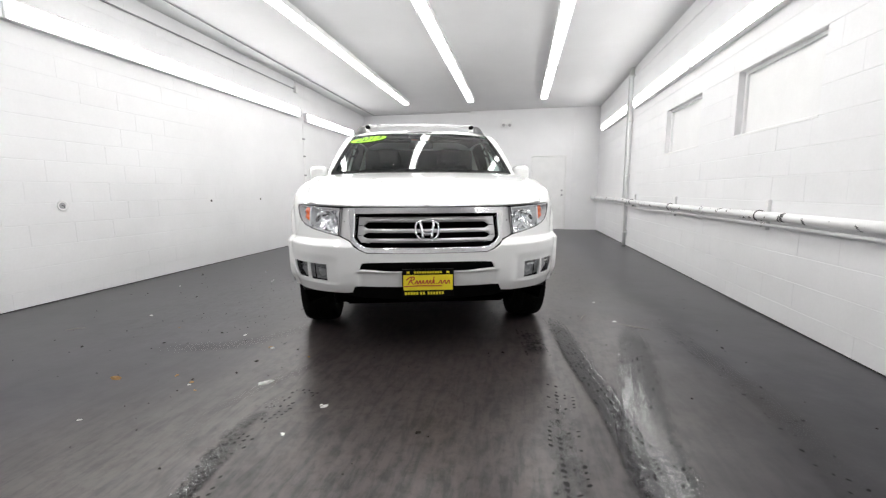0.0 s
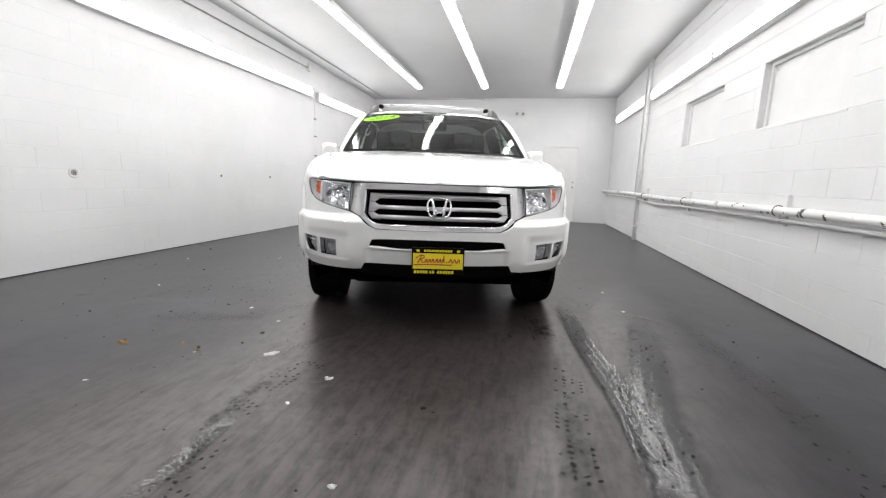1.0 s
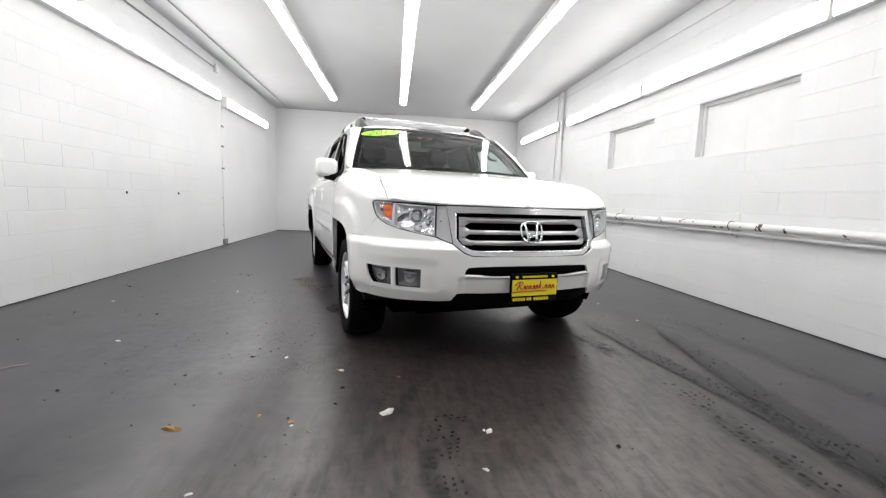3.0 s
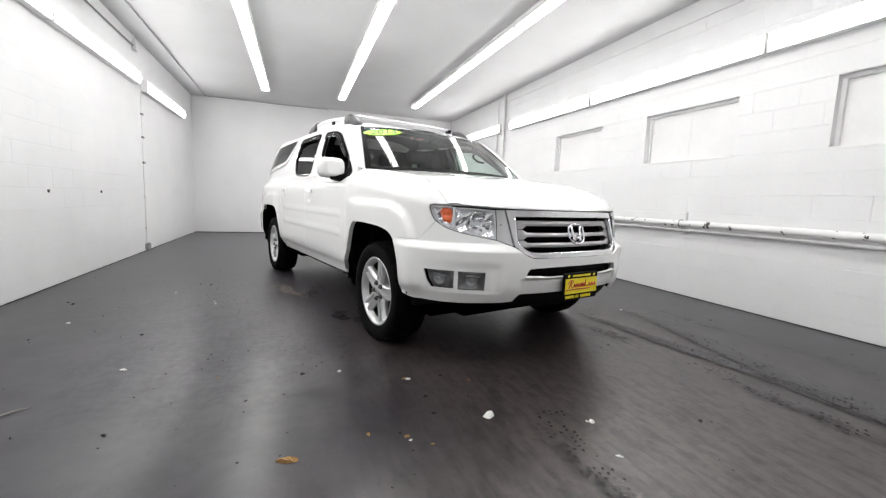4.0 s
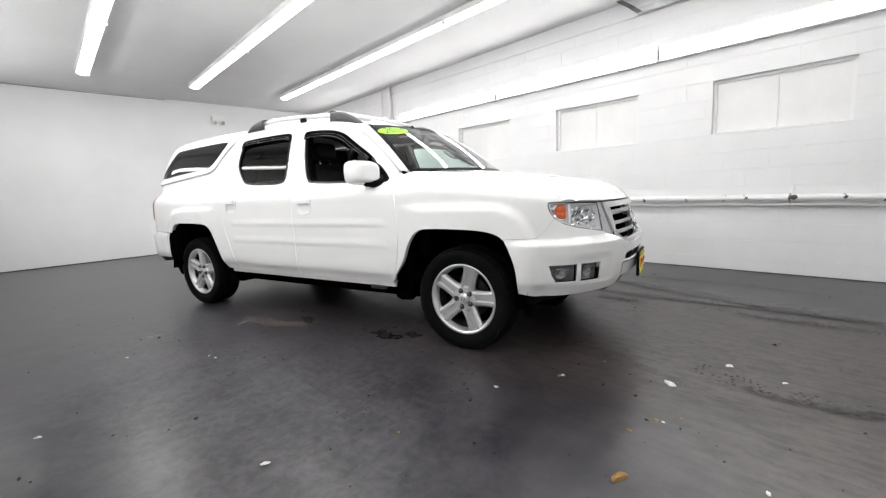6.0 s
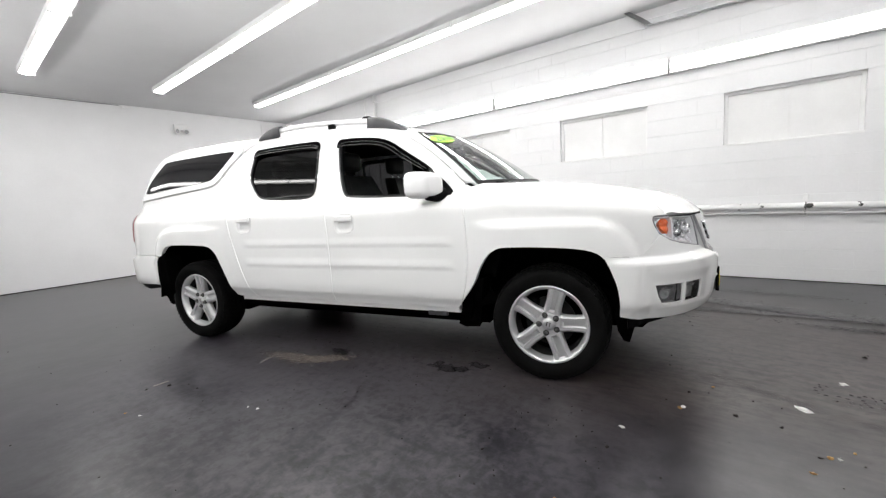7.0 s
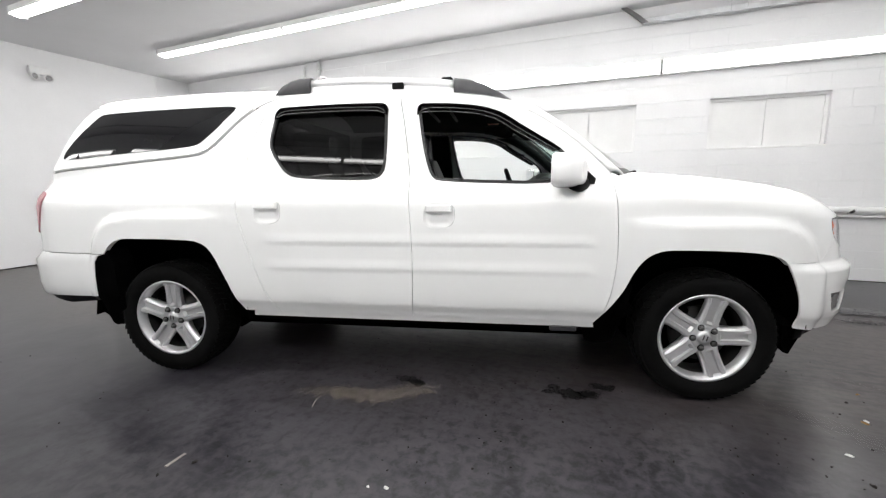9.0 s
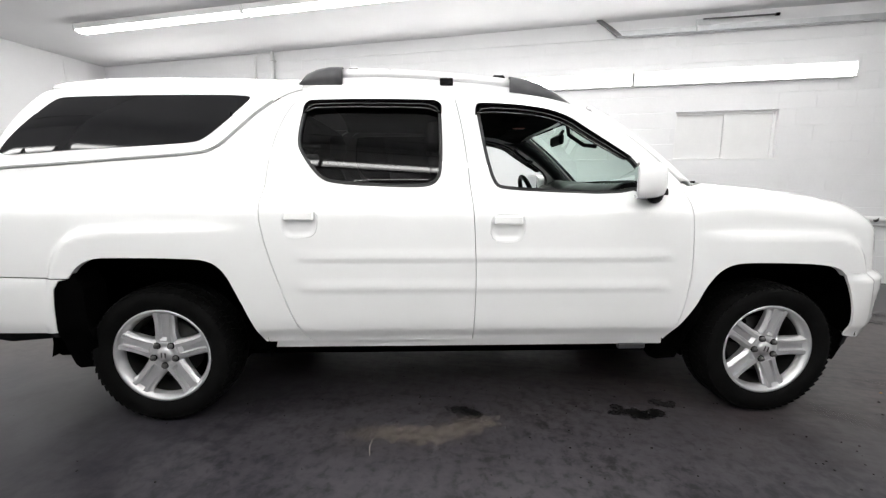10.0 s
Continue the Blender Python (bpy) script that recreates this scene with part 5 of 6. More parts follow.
for sg in (1, -1):
    part("grab_handle", tube(bmesh.new(), [(sg * 0.69, 0.52, 1.5), (sg * 0.655, 0.54, 1.465), (sg * 0.665, 0.62, 1.41), (sg * 0.7, 0.68, 1.4)], 0.011, 8), TRIM, car)
    part("sun_visor", boxed(min(sg * 0.1, sg * 0.55), 0.34, 1.575, max(sg * 0.1, sg * 0.55), 0.52, 1.592, bevel=0.006), HEADLINER, car)
    line = [p for p in DOOR_TOP_FRONT if p[0] > 0.45]
    rows = []
    for k, p in enumerate(line):
        t = k / (len(line) - 1)
        edge_in = on_side(sg, -0.03)(p[0] - 0.035, p[1] - 0.045)
        glass_in = Vector((sg * (0.63 + 0.17 * t), 0.6 + 0.5 * t, 1.575 - 0.4 * t + 0.02 * math.sin(math.pi * t)))
        rows.append([edge_in + (glass_in - edge_in) * u - Vector((sg * 0.03, 0.01, 0.02)) * math.sin(math.pi * u) for u in (0, 0.25, 0.5, 0.75, 1)])
    b_ = loft(rows)
    bmesh.ops.solidify(b_, geom=b_.faces[:], thickness=0.008)
    part("pillar_trim", b_, CLOTH, car)
    post = [Vector((-0.14, 0.5)), Vector((0.03, 0.5)), Vector((0.03, 1.2)), Vector((0.0, 1.6)), Vector((-0.16, 1.6)), Vector((-0.15, 1.2))]
    panel("centre_pillar", post, on_side(sg, -0.04), (sg, 0, 0), TRIM, car, (), 0.1, 0.06)


# ---- walls ----
ROWS_Z = [0.0] + [0.155 + 0.2 * k for k in range(16)]
WINDOWS = [(1.52, 2.69), (3.51, 4.68), (5.5, 6.64)]
WZ0, WZ1 = 1.555, 2.155


def wall_boxes(*boxes):
    bm = bmesh.new()
    for b in boxes:
        box(bm, *b)
    return bm


TOPZ = 3.4
parts_e = [(XR, YF, -0.1, XR + 0.2, YB, WZ0), (XR, YF, WZ1, XR + 0.2, YB, TOPZ)]
edges_y = [YF] + [v for w in WINDOWS for v in w] + [YB]
parts_e += [(XR, edges_y[i], WZ0, XR + 0.2, edges_y[i + 1], WZ1) for i in range(0, len(edges_y), 2)]
wall_east = tagged(mesh_object("wall_east", wall_boxes(*parts_e), WALL), "white painted concrete block wall with three windows", "wall", kind="structure")
wall_west = tagged(mesh_object("wall_west", wall_boxes((XL - 0.2, YF, -0.1, XL, YB, TOPZ)), WALL), "white painted concrete block wall with faint joints", "wall", kind="structure")
DX0, DX1, DH = 0.36, 1.3, 2.0
tagged(mesh_object("wall_north", wall_boxes((XL - 0.2, YB, -0.1, DX0, YB + 0.2, TOPZ), (DX1, YB, -0.1, XR + 0.2, YB + 0.2, TOPZ), (DX0, YB, DH, DX1, YB + 0.2, TOPZ)), WALL), "smooth white painted end wall", "wall", kind="structure")
tagged(mesh_object("wall_south", wall_boxes((XL - 0.2, YF - 0.2, -0.1, XR + 0.2, YF, TOPZ)), WALL), "plain white painted wall", "wall", kind="structure")

GRIME = textured("dark_grime", (0.012, 0.011, 0.011), (0.05, 0.048, 0.046), (0.6, 0.8), 3, 60, 0.3, world_size=True)
tagged(mesh_object("trim_base_joint", wall_boxes((XR - 0.004, YF, 0.0, XR + 0.004, YB - 0.004, 0.009), (XL - 0.004, YF, 0.0, XL + 0.004, YB - 0.004, 0.008), (XL, YB - 0.004, 0.0, DX0 - 0.002, YB + 0.004, 0.016)), GRIME), "dark dirty joint where the floor meets the walls", "trim", kind="structure")

# ---- windows painted over in white ----
PANEL = textured("painted_board", (0.7, 0.7, 0.7), (0.78, 0.78, 0.78), (0.35, 0.5), 2.5, 60, 0.15)
for n, (y0, y1) in enumerate(WINDOWS):
    win = tagged(new("window_%d" % (n + 1)), "window with two panes painted over white, set in the wall", "window", kind="structure")
    x = XR + 0.075
    part("pane", boxed(x, y0 + 0.03, WZ0 + 0.02, x + 0.01, (y0 + y1) / 2 - 0.0028, WZ1 - 0.03), PANEL, win)
    part("pane", boxed(x + 0.004, (y0 + y1) / 2 + 0.0028, WZ0 + 0.02, x + 0.014, y1 - 0.03, WZ1 - 0.03), PANEL, win)
    part("window_frame", wall_boxes((x - 0.02, y0, WZ1 - 0.032, x + 0.03, y1, WZ1), (x - 0.02, y0, WZ0, x + 0.03, y1, WZ0 + 0.022), (x - 0.02, y0, WZ0 + 0.022, x + 0.03, y0 + 0.032, WZ1 - 0.032), (x - 0.02, y1 - 0.032, WZ0 + 0.022, x + 0.03, y1, WZ1 - 0.032)), WHITE, win)
    part("window_sill", boxed(XR - 0.006, y0, WZ0 - 0.012, x - 0.02, y1, WZ0 + 0.012, bevel=0.004), WHITE, win)
    part("window_backing", boxed(x + 0.03, y0, WZ0, x + 0.04, y1, WZ1), PANEL, win)

# ---- ceiling edge, header board and soffit ----
tagged(mesh_object("trim_header", boxed(XR - 0.018, YF, 3.1, XR, 8.4, 3.33), WALL), "white header board along the top of the wall", "trim", kind="structure")
soffit = bmesh.new()
vs = [soffit.verts.new(p) for p in ((XL, YF, CEIL_AT(YF) - 0.025), (-4.08, YF, CEIL_AT(YF) - 0.025), (-4.08, YB, CEIL_AT(YB) - 0.025), (XL, YB, CEIL_AT(YB) - 0.025), (XL, YF, CEIL_AT(YF) + 0.01), (-4.08, YF, CEIL_AT(YF) + 0.01), (-4.08, YB, CEIL_AT(YB) + 0.01), (XL, YB, CEIL_AT(YB) + 0.01))]
for f in ((0, 3, 2, 1), (0, 1, 5, 4), (1, 2, 6, 5), (2, 3, 7, 6)):
    soffit.faces.new([vs[i] for i in f])
tagged(mesh_object("trim_soffit", soffit, CEIL), "shallow painted soffit along the ceiling edge", "trim", kind="structure")
SEAM = textured("grey_seam", (0.2, 0.2, 0.21), (0.35, 0.35, 0.36), (0.4, 0.6), 5, 60, 0.1)
tagged(mesh_object("ceiling_cable", tube(bmesh.new(), [(-4.078, y, CEIL_AT(y) - 0.018) for y in np.linspace(YF + 0.1, YB - 0.03, 20)] + [(-4.05, YB - 0.012, 3.2)] + [(x, YB - 0.012, 3.197 - 0.004 * math.sin(x * 2)) for x in np.linspace(-3.9, -1.3, 14)], 0.008, 6), SEAM), "grey cable run along the ceiling edge and end wall", "cable")

# ---- door in the end wall ----
door_1 = tagged(new("door_1"), "closed white painted flush door in the end wall", "door", kind="structure")
part("door_leaf", boxed(DX0 + 0.035, YB + 0.02, 0.008, DX1 - 0.035, YB + 0.06, DH - 0.036, bevel=0.002), WHITE, door_1)
part("door_frame", wall_boxes((DX0, YB - 0.012, 0.0, DX0 + 0.032, YB + 0.12, DH), (DX1 - 0.032, YB - 0.012, 0.0, DX1, YB + 0.12, DH), (DX0 + 0.032, YB - 0.012, DH - 0.032, DX1 - 0.032, YB + 0.12, DH)), PANEL, door_1)
knob = lathe([(0.0, 0.03), (0.006, 0.03), (0.01, 0.012), (0.03, 0.012), (0.036, 0.024), (0.05, 0.027), (0.06, 0.02), (0.063, 0.001)], 20)
knob.transform(Matrix.Translation((1.19, YB + 0.02, 0.93)) @ Matrix.Rotation(-math.pi / 2, 4, "Z"))
part("door_knob", knob, SATIN, door_1, "brushed steel knob")
bolt = lathe([(0.0, 0.026), (0.012, 0.024), (0.016, 0.001)], 20)
bolt.transform(Matrix.Translation((1.19, YB + 0.02, 1.06)) @ Matrix.Rotation(-math.pi / 2, 4, "Z"))
part("dead_bolt", bolt, SATIN, door_1)
part("threshold", boxed(DX0 + 0.032, YB - 0.01, 0.0, DX1 - 0.032, YB + 0.12, 0.007), SEAM, door_1)
tagged(mesh_object("trim_corner_strip", boxed(1.44, YB - 0.012, 0.0, 1.465, YB, 3.15, bevel=0.003), WALL), "narrow white strip on the end wall", "trim", kind="structure")

switch = tagged(new("light_switch"), "white light switch on the end wall", "switch")
part("switch_plate", boxed(1.48, YB - 0.008, 1.13, 1.56, YB, 1.25, bevel=0.003), PANEL, switch)
part("switch_lever", boxed(1.513, YB - 0.02, 1.18, 1.527, YB - 0.006, 1.205, bevel=0.002), WHITE, switch)

exit_lamp = tagged(new("emergency_light"), "white twin-head emergency light on the end wall", "emergency light")
part("housing", boxed(-0.44, YB - 0.07, 2.83, -0.18, YB, 2.95, bevel=0.014, segments=2), WHITE, exit_lamp)
for x in (-0.4, -0.22):
    turn = Matrix.Translation((x, YB - 0.06, 2.8)) @ Matrix.Rotation(-math.pi / 2 - (x + 0.31) * 3, 4, "Z")
    b_ = lathe([(-0.03, 0.012), (-0.02, 0.03), (0.0, 0.05), (0.045, 0.06), (0.05, 0.056), (0.03, 0.04)], 20)
    b_.transform(turn)
    head = part("lamp_head", b_, WHITE, exit_lamp)
    b_ = lathe([(0.028, 0.001), (0.032, 0.052)], 20)
    b_.transform(turn)
    part("lamp_face", b_, FOGBACK, head, "grey glass lamp face")
tagged(mesh_object("junction_box", boxed(-1.27, YB - 0.05, 3.15, -1.17, YB, 3.205, bevel=0.006), WHITE), "small white junction box on the end wall", "junction box")
outlet = tagged(new("wall_outlet"), "white outlet plate low on the end wall", "outlet")
part("outlet_plate", boxed(-0.1, YB - 0.007, 0.9, 0.0, YB, 1.0, bevel=0.002), PANEL, outlet)

# ---- pipes on the east wall ----
def chipped():
    mat = textured("chipped_white_pipe", (0.74, 0.74, 0.74), (0.82, 0.82, 0.82), (0.3, 0.45), 4, 60, 0.1)
    tree, b = nodes_of(mat)
    coord = add(tree, "ShaderNodeTexCoord")
    n = add(tree, "ShaderNodeTexNoise", Scale=7.0, Detail=7.0, Roughness=0.62)
    tree.links.new(coord.outputs["Object"], n.inputs["Vector"])
    cut = add(tree, "ShaderNodeMapRange")
    cut.inputs[1].default_value, cut.inputs[2].default_value = 0.592, 0.606
    tree.links.new(n.outputs["Fac"], cut.inputs[0])
    old = b.inputs["Base Color"].links[0].from_socket
    mix = add(tree, "ShaderNodeMix")
    mix.data_type = "RGBA"
    mix.inputs[7].default_value = (0.035, 0.033, 0.032, 1)
    tree.links.new(cut.outputs[0], mix.inputs[0])
    tree.links.new(old, mix.inputs[6])
    tree.links.new(mix.outputs[2], b.inputs["Base Color"])
    return mat


PIPE = chipped()
pipe = tagged(new("wall_pipe"), "white painted steel pipe with chipped paint along the block wall", "pipe")
sag = lambda y: 0.825 + 0.012 * math.sin(y * 0.7) + 0.006 * (y - 3) - (0.0 if y < 9.5 else 0.015 * (y - 9.5))
part("pipe_run", tube(bmesh.new(), [(XR - 0.075, y, sag(y)) for y in np.linspace(YF + 0.02, YB - 0.35, 60)] + [(XR - 0.09, YB - 0.2, sag(YB - 0.3)), (XR - 0.12, YB - 0.01, sag(YB - 0.3))], 0.036, 14), PIPE, pipe)
for y in (1.2, 5.0, 7.4, 9.8):
    part("pipe_collar", tube(bmesh.new(), [(XR - 0.075, y, sag(y)), (XR - 0.075, y + 0.07, sag(y + 0.07))], 0.042, 14), PIPE, pipe)
tagged(mesh_object("thin_pipe", tube(bmesh.new(), [(XR - 0.05, y, sag(y) - 0.075 - (0.03 * math.exp(-((y - 7.4) / 0.8) ** 2))) for y in np.linspace(YF + 0.02, YB - 0.02, 60)], 0.014, 8), WHITE), "thin white painted pipe below the larger one", "pipe")
for y in (-0.1, 1.94, 3.97, 6.05, 8.0):
    br = tagged(new("pipe_bracket"), "white painted strut bracket holding the wall pipes", "bracket", "pipe brackets")
    part("strut", boxed(XR - 0.03, y - 0.022, sag(y) - 0.12, XR, y + 0.022, sag(y) + 0.13, bevel=0.004), WHITE, br)
    ring = [(XR - 0.075 + 0.043 * math.cos(t), y, sag(y) + 0.043 * math.sin(t)) for t in np.linspace(-1.2, math.pi + 1.2, 16)]
    part("clamp", tube(bmesh.new(), ring, 0.005, 6), DISC, br)
    part("clamp_bolt", boxed(XR - 0.06, y - 0.008, sag(y) - 0.09, XR - 0.03, y + 0.008, sag(y) - 0.06, bevel=0.002), DISC, br)
riser = tagged(new("riser_pipe"), "white vertical pipe beside the block wall", "pipe")
part("pipe_run", tube(bmesh.new(), [(XR - 0.05, 8.5, 0.0), (XR - 0.05, 8.5, CEIL_AT(8.5))], 0.03, 12), WHITE, riser)
part("pipe_run", tube(bmesh.new(), [(XR - 0.03, 8.82, 0.9), (XR - 0.03, 8.82, 3.17), (XR - 0.03, 8.8, 3.22), (XR - 0.03, 8.74, 3.24), (XR - 0.03, 8.5, 3.245)], 0.012, 8), WHITE, riser)
for z in (0.25, 1.3, 2.3, 3.1):
    part("strap", boxed(XR - 0.085, 8.46, z, XR, 8.54, z + 0.025, bevel=0.004), WHITE, riser)

# ---- overhead door track ----
GALV = textured("galvanised_steel", (0.42, 0.43, 0.44), (0.6, 0.61, 0.62), (0.28, 0.45), 6, 90, 0.08, metal=0.8)
track = tagged(new("door_track"), "galvanised overhead door track hung from the ceiling", "door track")
prof = [(-0.03, 0.03), (-0.03, -0.03), (0.028, -0.03), (0.028, 0.03), (0.024, 0.03), (0.024, -0.026), (-0.026, -0.026), (-0.026, 0.03)]
part("rail", loft([[(XR - 0.1 + p[0], y, 3.125 + p[1]) for p in prof] for y in (YF + 0.03, 0.5, 2.0, 3.5)], closed=True, caps=True, smooth=False), GALV, track)
part("hanger", loft([[(XR - 0.14, y0 - 0.035, z), (XR - 0.1, y0 - 0.035, z), (XR - 0.1, y0 + 0.035, z), (XR - 0.14, y0 + 0.035, z)] for y0, z in ((3.47, 3.1), (3.58, 3.2), (3.72, CEIL_AT(3.72)))], closed=True, caps=True, smooth=False), DISC, track, "grey punched steel hanger")
part("rail_splice", boxed(XR - 0.145, 2.42, 3.085, XR - 0.05, 2.58, 3.16, bevel=0.004), GALV, track)
part("splice_plate", boxed(XR - 0.1, 2.42, 3.16, XR - 0.09, 2.58, 3.24), GALV, track)
part("spring_rod", tube(bmesh.new(), [(XR - 0.095, 2.5, 3.24), (XR - 0.095, 1.72, 3.235)], 0.011, 8), DISC, track)
part("rod_end", tube(bmesh.new(), [(XR - 0.095, 1.72, 3.235), (XR - 0.095, 1.68, 3.235)], 0.018, 8), SHADE_LINER, track)

# ---- west wall fittings ----
wc = tagged(new("wall_conduit"), "dark conduit high on the white block wall", "conduit")
part("conduit_run", tube(bmesh.new(), [(XL + 0.02, y, 3.075 - 0.008 * math.sin(y)) for y in np.linspace(YF + 0.1, 8.0, 24)], 0.011, 8), SEAM, wc)
part("conduit_box", boxed(XL, 7.98, 3.0, XL + 0.06, 8.08, 3.12, bevel=0.005), WHITE, wc)
part("conduit_run", tube(bmesh.new(), [(XL + 0.02, 8.03, 3.12), (XL + 0.02, 8.03, CEIL_AT(8) - 0.02)], 0.011, 8), WHITE, wc)
drop = tagged(new("conduit_drop"), "white conduit running down the block wall with straps", "conduit")
part("conduit_run", tube(bmesh.new(), [(XL + 0.008, 8.27, 0.1), (XL + 0.008, 8.27, 2.48)], 0.007, 8), WHITE, drop)
for z in (0.35, 0.85, 1.38, 1.77, 2.12):
    part("strap", boxed(XL, 8.235, z, XL + 0.03, 8.305, z + 0.03, bevel=0.004), SEAM if z > 1.3 else WHITE, drop)
part("conduit_end", boxed(XL, 8.2, 0.02, XL + 0.05, 8.34, 0.12, bevel=0.01), SEAM, drop)
rb_ = tagged(new("round_outlet_box"), "open round electrical box in the block wall", "electrical box")
b_ = lathe([(0.0, 0.02), (0.002, 0.05), (0.012, 0.052), (0.012, 0.042), (0.004, 0.03)], 24)
b_.transform(Matrix.Translation((XL, 3.47, 0.925)))
part("box_ring", b_, WHITE, rb_)
b_ = lathe([(0.003, 0.001), (0.004, 0.03)], 16)
b_.transform(Matrix.Translation((XL, 3.47, 0.925)))
part("box_hole", b_, SEAM, rb_)
part("wire_end", tube(bmesh.new(), [(XL + 0.004, 3.465, 0.93), (XL + 0.02, 3.48, 0.92), (XL + 0.03, 3.47, 0.9)], 0.004, 6), DISC, rb_)
for y in (5.5, 6.68):
    tagged(mesh_object("wall_anchor", boxed(XL, y - 0.012, 0.915, XL + 0.014, y + 0.012, 0.945, bevel=0.003), DISC), "small rusty anchor stuck in the block wall", "anchor", "wall anchors")

tagged(mesh_object("trim_1", boxed(XR - 0.014, YF, 3.105, XR + 0.01, 8.4, 3.127, bevel=0.003), WALL), "thin white ledge high on the block wall", "trim", kind="structure")

# ---- lamps ----
def strip_lamp(shades):
    """A long wraparound lamp, hanging down from its origin, along y; shades are the sides closed by a rail."""
    lamp = new("strip_light")
    n = 2.45
    part("housing", loft([[(-0.09, y, 0.0), (-0.085, y, -0.05), (-0.075, y, -0.056), (0.075, y, -0.056), (0.085, y, -0.05), (0.09, y, 0.0)] for y in (0.012, n - 0.012)], closed=True, caps=True, smooth=False), WHITE, lamp)
    prof = [(-0.074, -0.057), (-0.07, -0.075), (-0.05, -0.088), (0.0, -0.092), (0.05, -0.088), (0.07, -0.075), (0.074, -0.057)]
    for x, low in shades:
        part("side_rail", boxed(x - 0.006, 0.014, low, x + 0.006, n - 0.014, -0.05, bevel=0.002), WHITE, lamp)
    for y0, y1 in ((0.018, n / 2 - 0.006), (n / 2 + 0.006, n - 0.018)):
        part("lens", loft([[(x, y, z) for x, z in prof] for y in (y0, y1)], closed=True, caps=True), GLOW, lamp, "glowing white lens")
    part("joint_cap", loft([[(x * 1.04, y, z * 1.02) for x, z in prof] for y in (n / 2 - 0.006, n / 2 + 0.006)], closed=True, caps=True, smooth=False), WHITE, lamp)
    for y in (0.0, n - 0.018):
        part("end_cap", boxed(-0.092, y, -0.09, 0.092, y + 0.018, 0.0, bevel=0.004), WHITE, lamp)
    return lamp


slope = -math.degrees(math.atan(0.0115))
overhead, beside = [], []
for x, skew in ((0.58, 0.0), (-1.12, 0.003), (-2.7, 0.014)):
    for k in range(4):
        y = 10.3 - 2.46 * (k + 1)
        overhead.append((pose(x - skew * (10.3 - y), y, CEIL_AT(y) - 0.001, slope, 0, -math.degrees(skew)), "white strip light glowing on the ceiling", "ceiling strip lights"))
for y in (0.8, 3.26, 5.74, 8.62):
    beside.append((pose(XR - 0.0185 if y < 0 else XR - 0.004, y, 2.575, 0, 90, 0), "white strip light glowing on the block wall", "wall strip lights"))
for y in (0.7, 3.16, 5.62, 8.34):
    beside.append((pose(XL + 0.004, y + 2.43, 2.575 if y > 8 else 2.625, 0, 90, 180), "white strip light glowing on the block wall", "wall strip lights"))
for shades, places in ((((-0.083, -0.064), (0.083, -0.064)), overhead), (((-0.083, -0.088), (0.083, -0.068)), beside)):
    model = strip_lamp(shades)
    for k, (m, label, group) in enumerate(places):
        if k:
            ob = copy_thing(model, m)
        else:
            ob = model
            ob.matrix_basis = m
        tagged(ob, label, "strip light", group)

# ---- marks on the floor ----
def decal_material(name, color, rough, scale, low, high, tread=0.0, strength=1.0, bump=0.0, ribs=0.0):
    """Dirt or wet with ragged edges: UV v runs across, u along."""
    mat = bpy.data.materials.new(name)
    mat.use_nodes = True
    tree = mat.node_tree
    b = tree.nodes["Principled BSDF"]
    b.inputs["Base Color"].default_value = (*color, 1)
    b.inputs["Roughness"].default_value = rough
    uv = add(tree, "ShaderNodeUVMap")
    sep = add(tree, "ShaderNodeSeparateXYZ")
    tree.links.new(uv.outputs[0], sep.inputs[0])
    coord = add(tree, "ShaderNodeTexCoord")
    n = add(tree, "ShaderNodeTexNoise", Scale=scale, Detail=8.0, Roughness=0.65)
    tree.links.new(coord.outputs["Object"], n.inputs["Vector"])

    def op(kind, a, c):
        m = add(tree, "ShaderNodeMath")
        m.operation = kind
        for i, v in enumerate((a, c)):
            if isinstance(v, float):
                m.inputs[i].default_value = v
            else:
                tree.links.new(v, m.inputs[i])
        return m.outputs[0]

    edge = op("SUBTRACT", 1.0, op("POWER", op("ABSOLUTE", sep.outputs[1], 0.0), 2.0))
    ends = op("SUBTRACT", 1.0, op("POWER", op("ABSOLUTE", sep.outputs[0], 0.0), 4.0))
    level = op("MULTIPLY", op("MULTIPLY", edge, ends), 0.5)
    level = op("ADD", level, n.outputs["Fac"])
    if tread:
        w = add(tree, "ShaderNodeTexVoronoi", Scale=tread)
        tree.links.new(coord.outputs["Object"], w.inputs["Vector"])
        level = op("SUBTRACT", level, op("MULTIPLY", w.outputs[0], 0.32))
    cut = add(tree, "ShaderNodeMapRange")
    cut.inputs[1].default_value, cut.inputs[2].default_value, cut.inputs[4].default_value = low, high, strength
    tree.links.new(level, cut.inputs[0])
    limit = op("MULTIPLY", cut.outputs[0], op("MINIMUM", op("MULTIPLY", op("POWER", op("MULTIPLY", edge, ends), 1.5), 1.7), 1.0))
    tree.links.new(limit, b.inputs["Alpha"])
    if bump:
        bp = add(tree, "ShaderNodeBump", Strength=bump, Distance=0.0012)
        n2 = add(tree, "ShaderNodeTexNoise", Scale=50.0, Detail=4.0, Roughness=0.5)
        tree.links.new(coord.outputs["Object"], n2.inputs["Vector"])
        height = n2.outputs["Fac"]
        if ribs:
            height = op("ADD", height, op("MULTIPLY", op("SINE", op("MULTIPLY", sep.outputs[1], ribs), 0.0), 0.16))
        tree.links.new(height, bp.inputs["Height"])
        tree.links.new(bp.outputs[0], b.inputs["Normal"])
    return mat


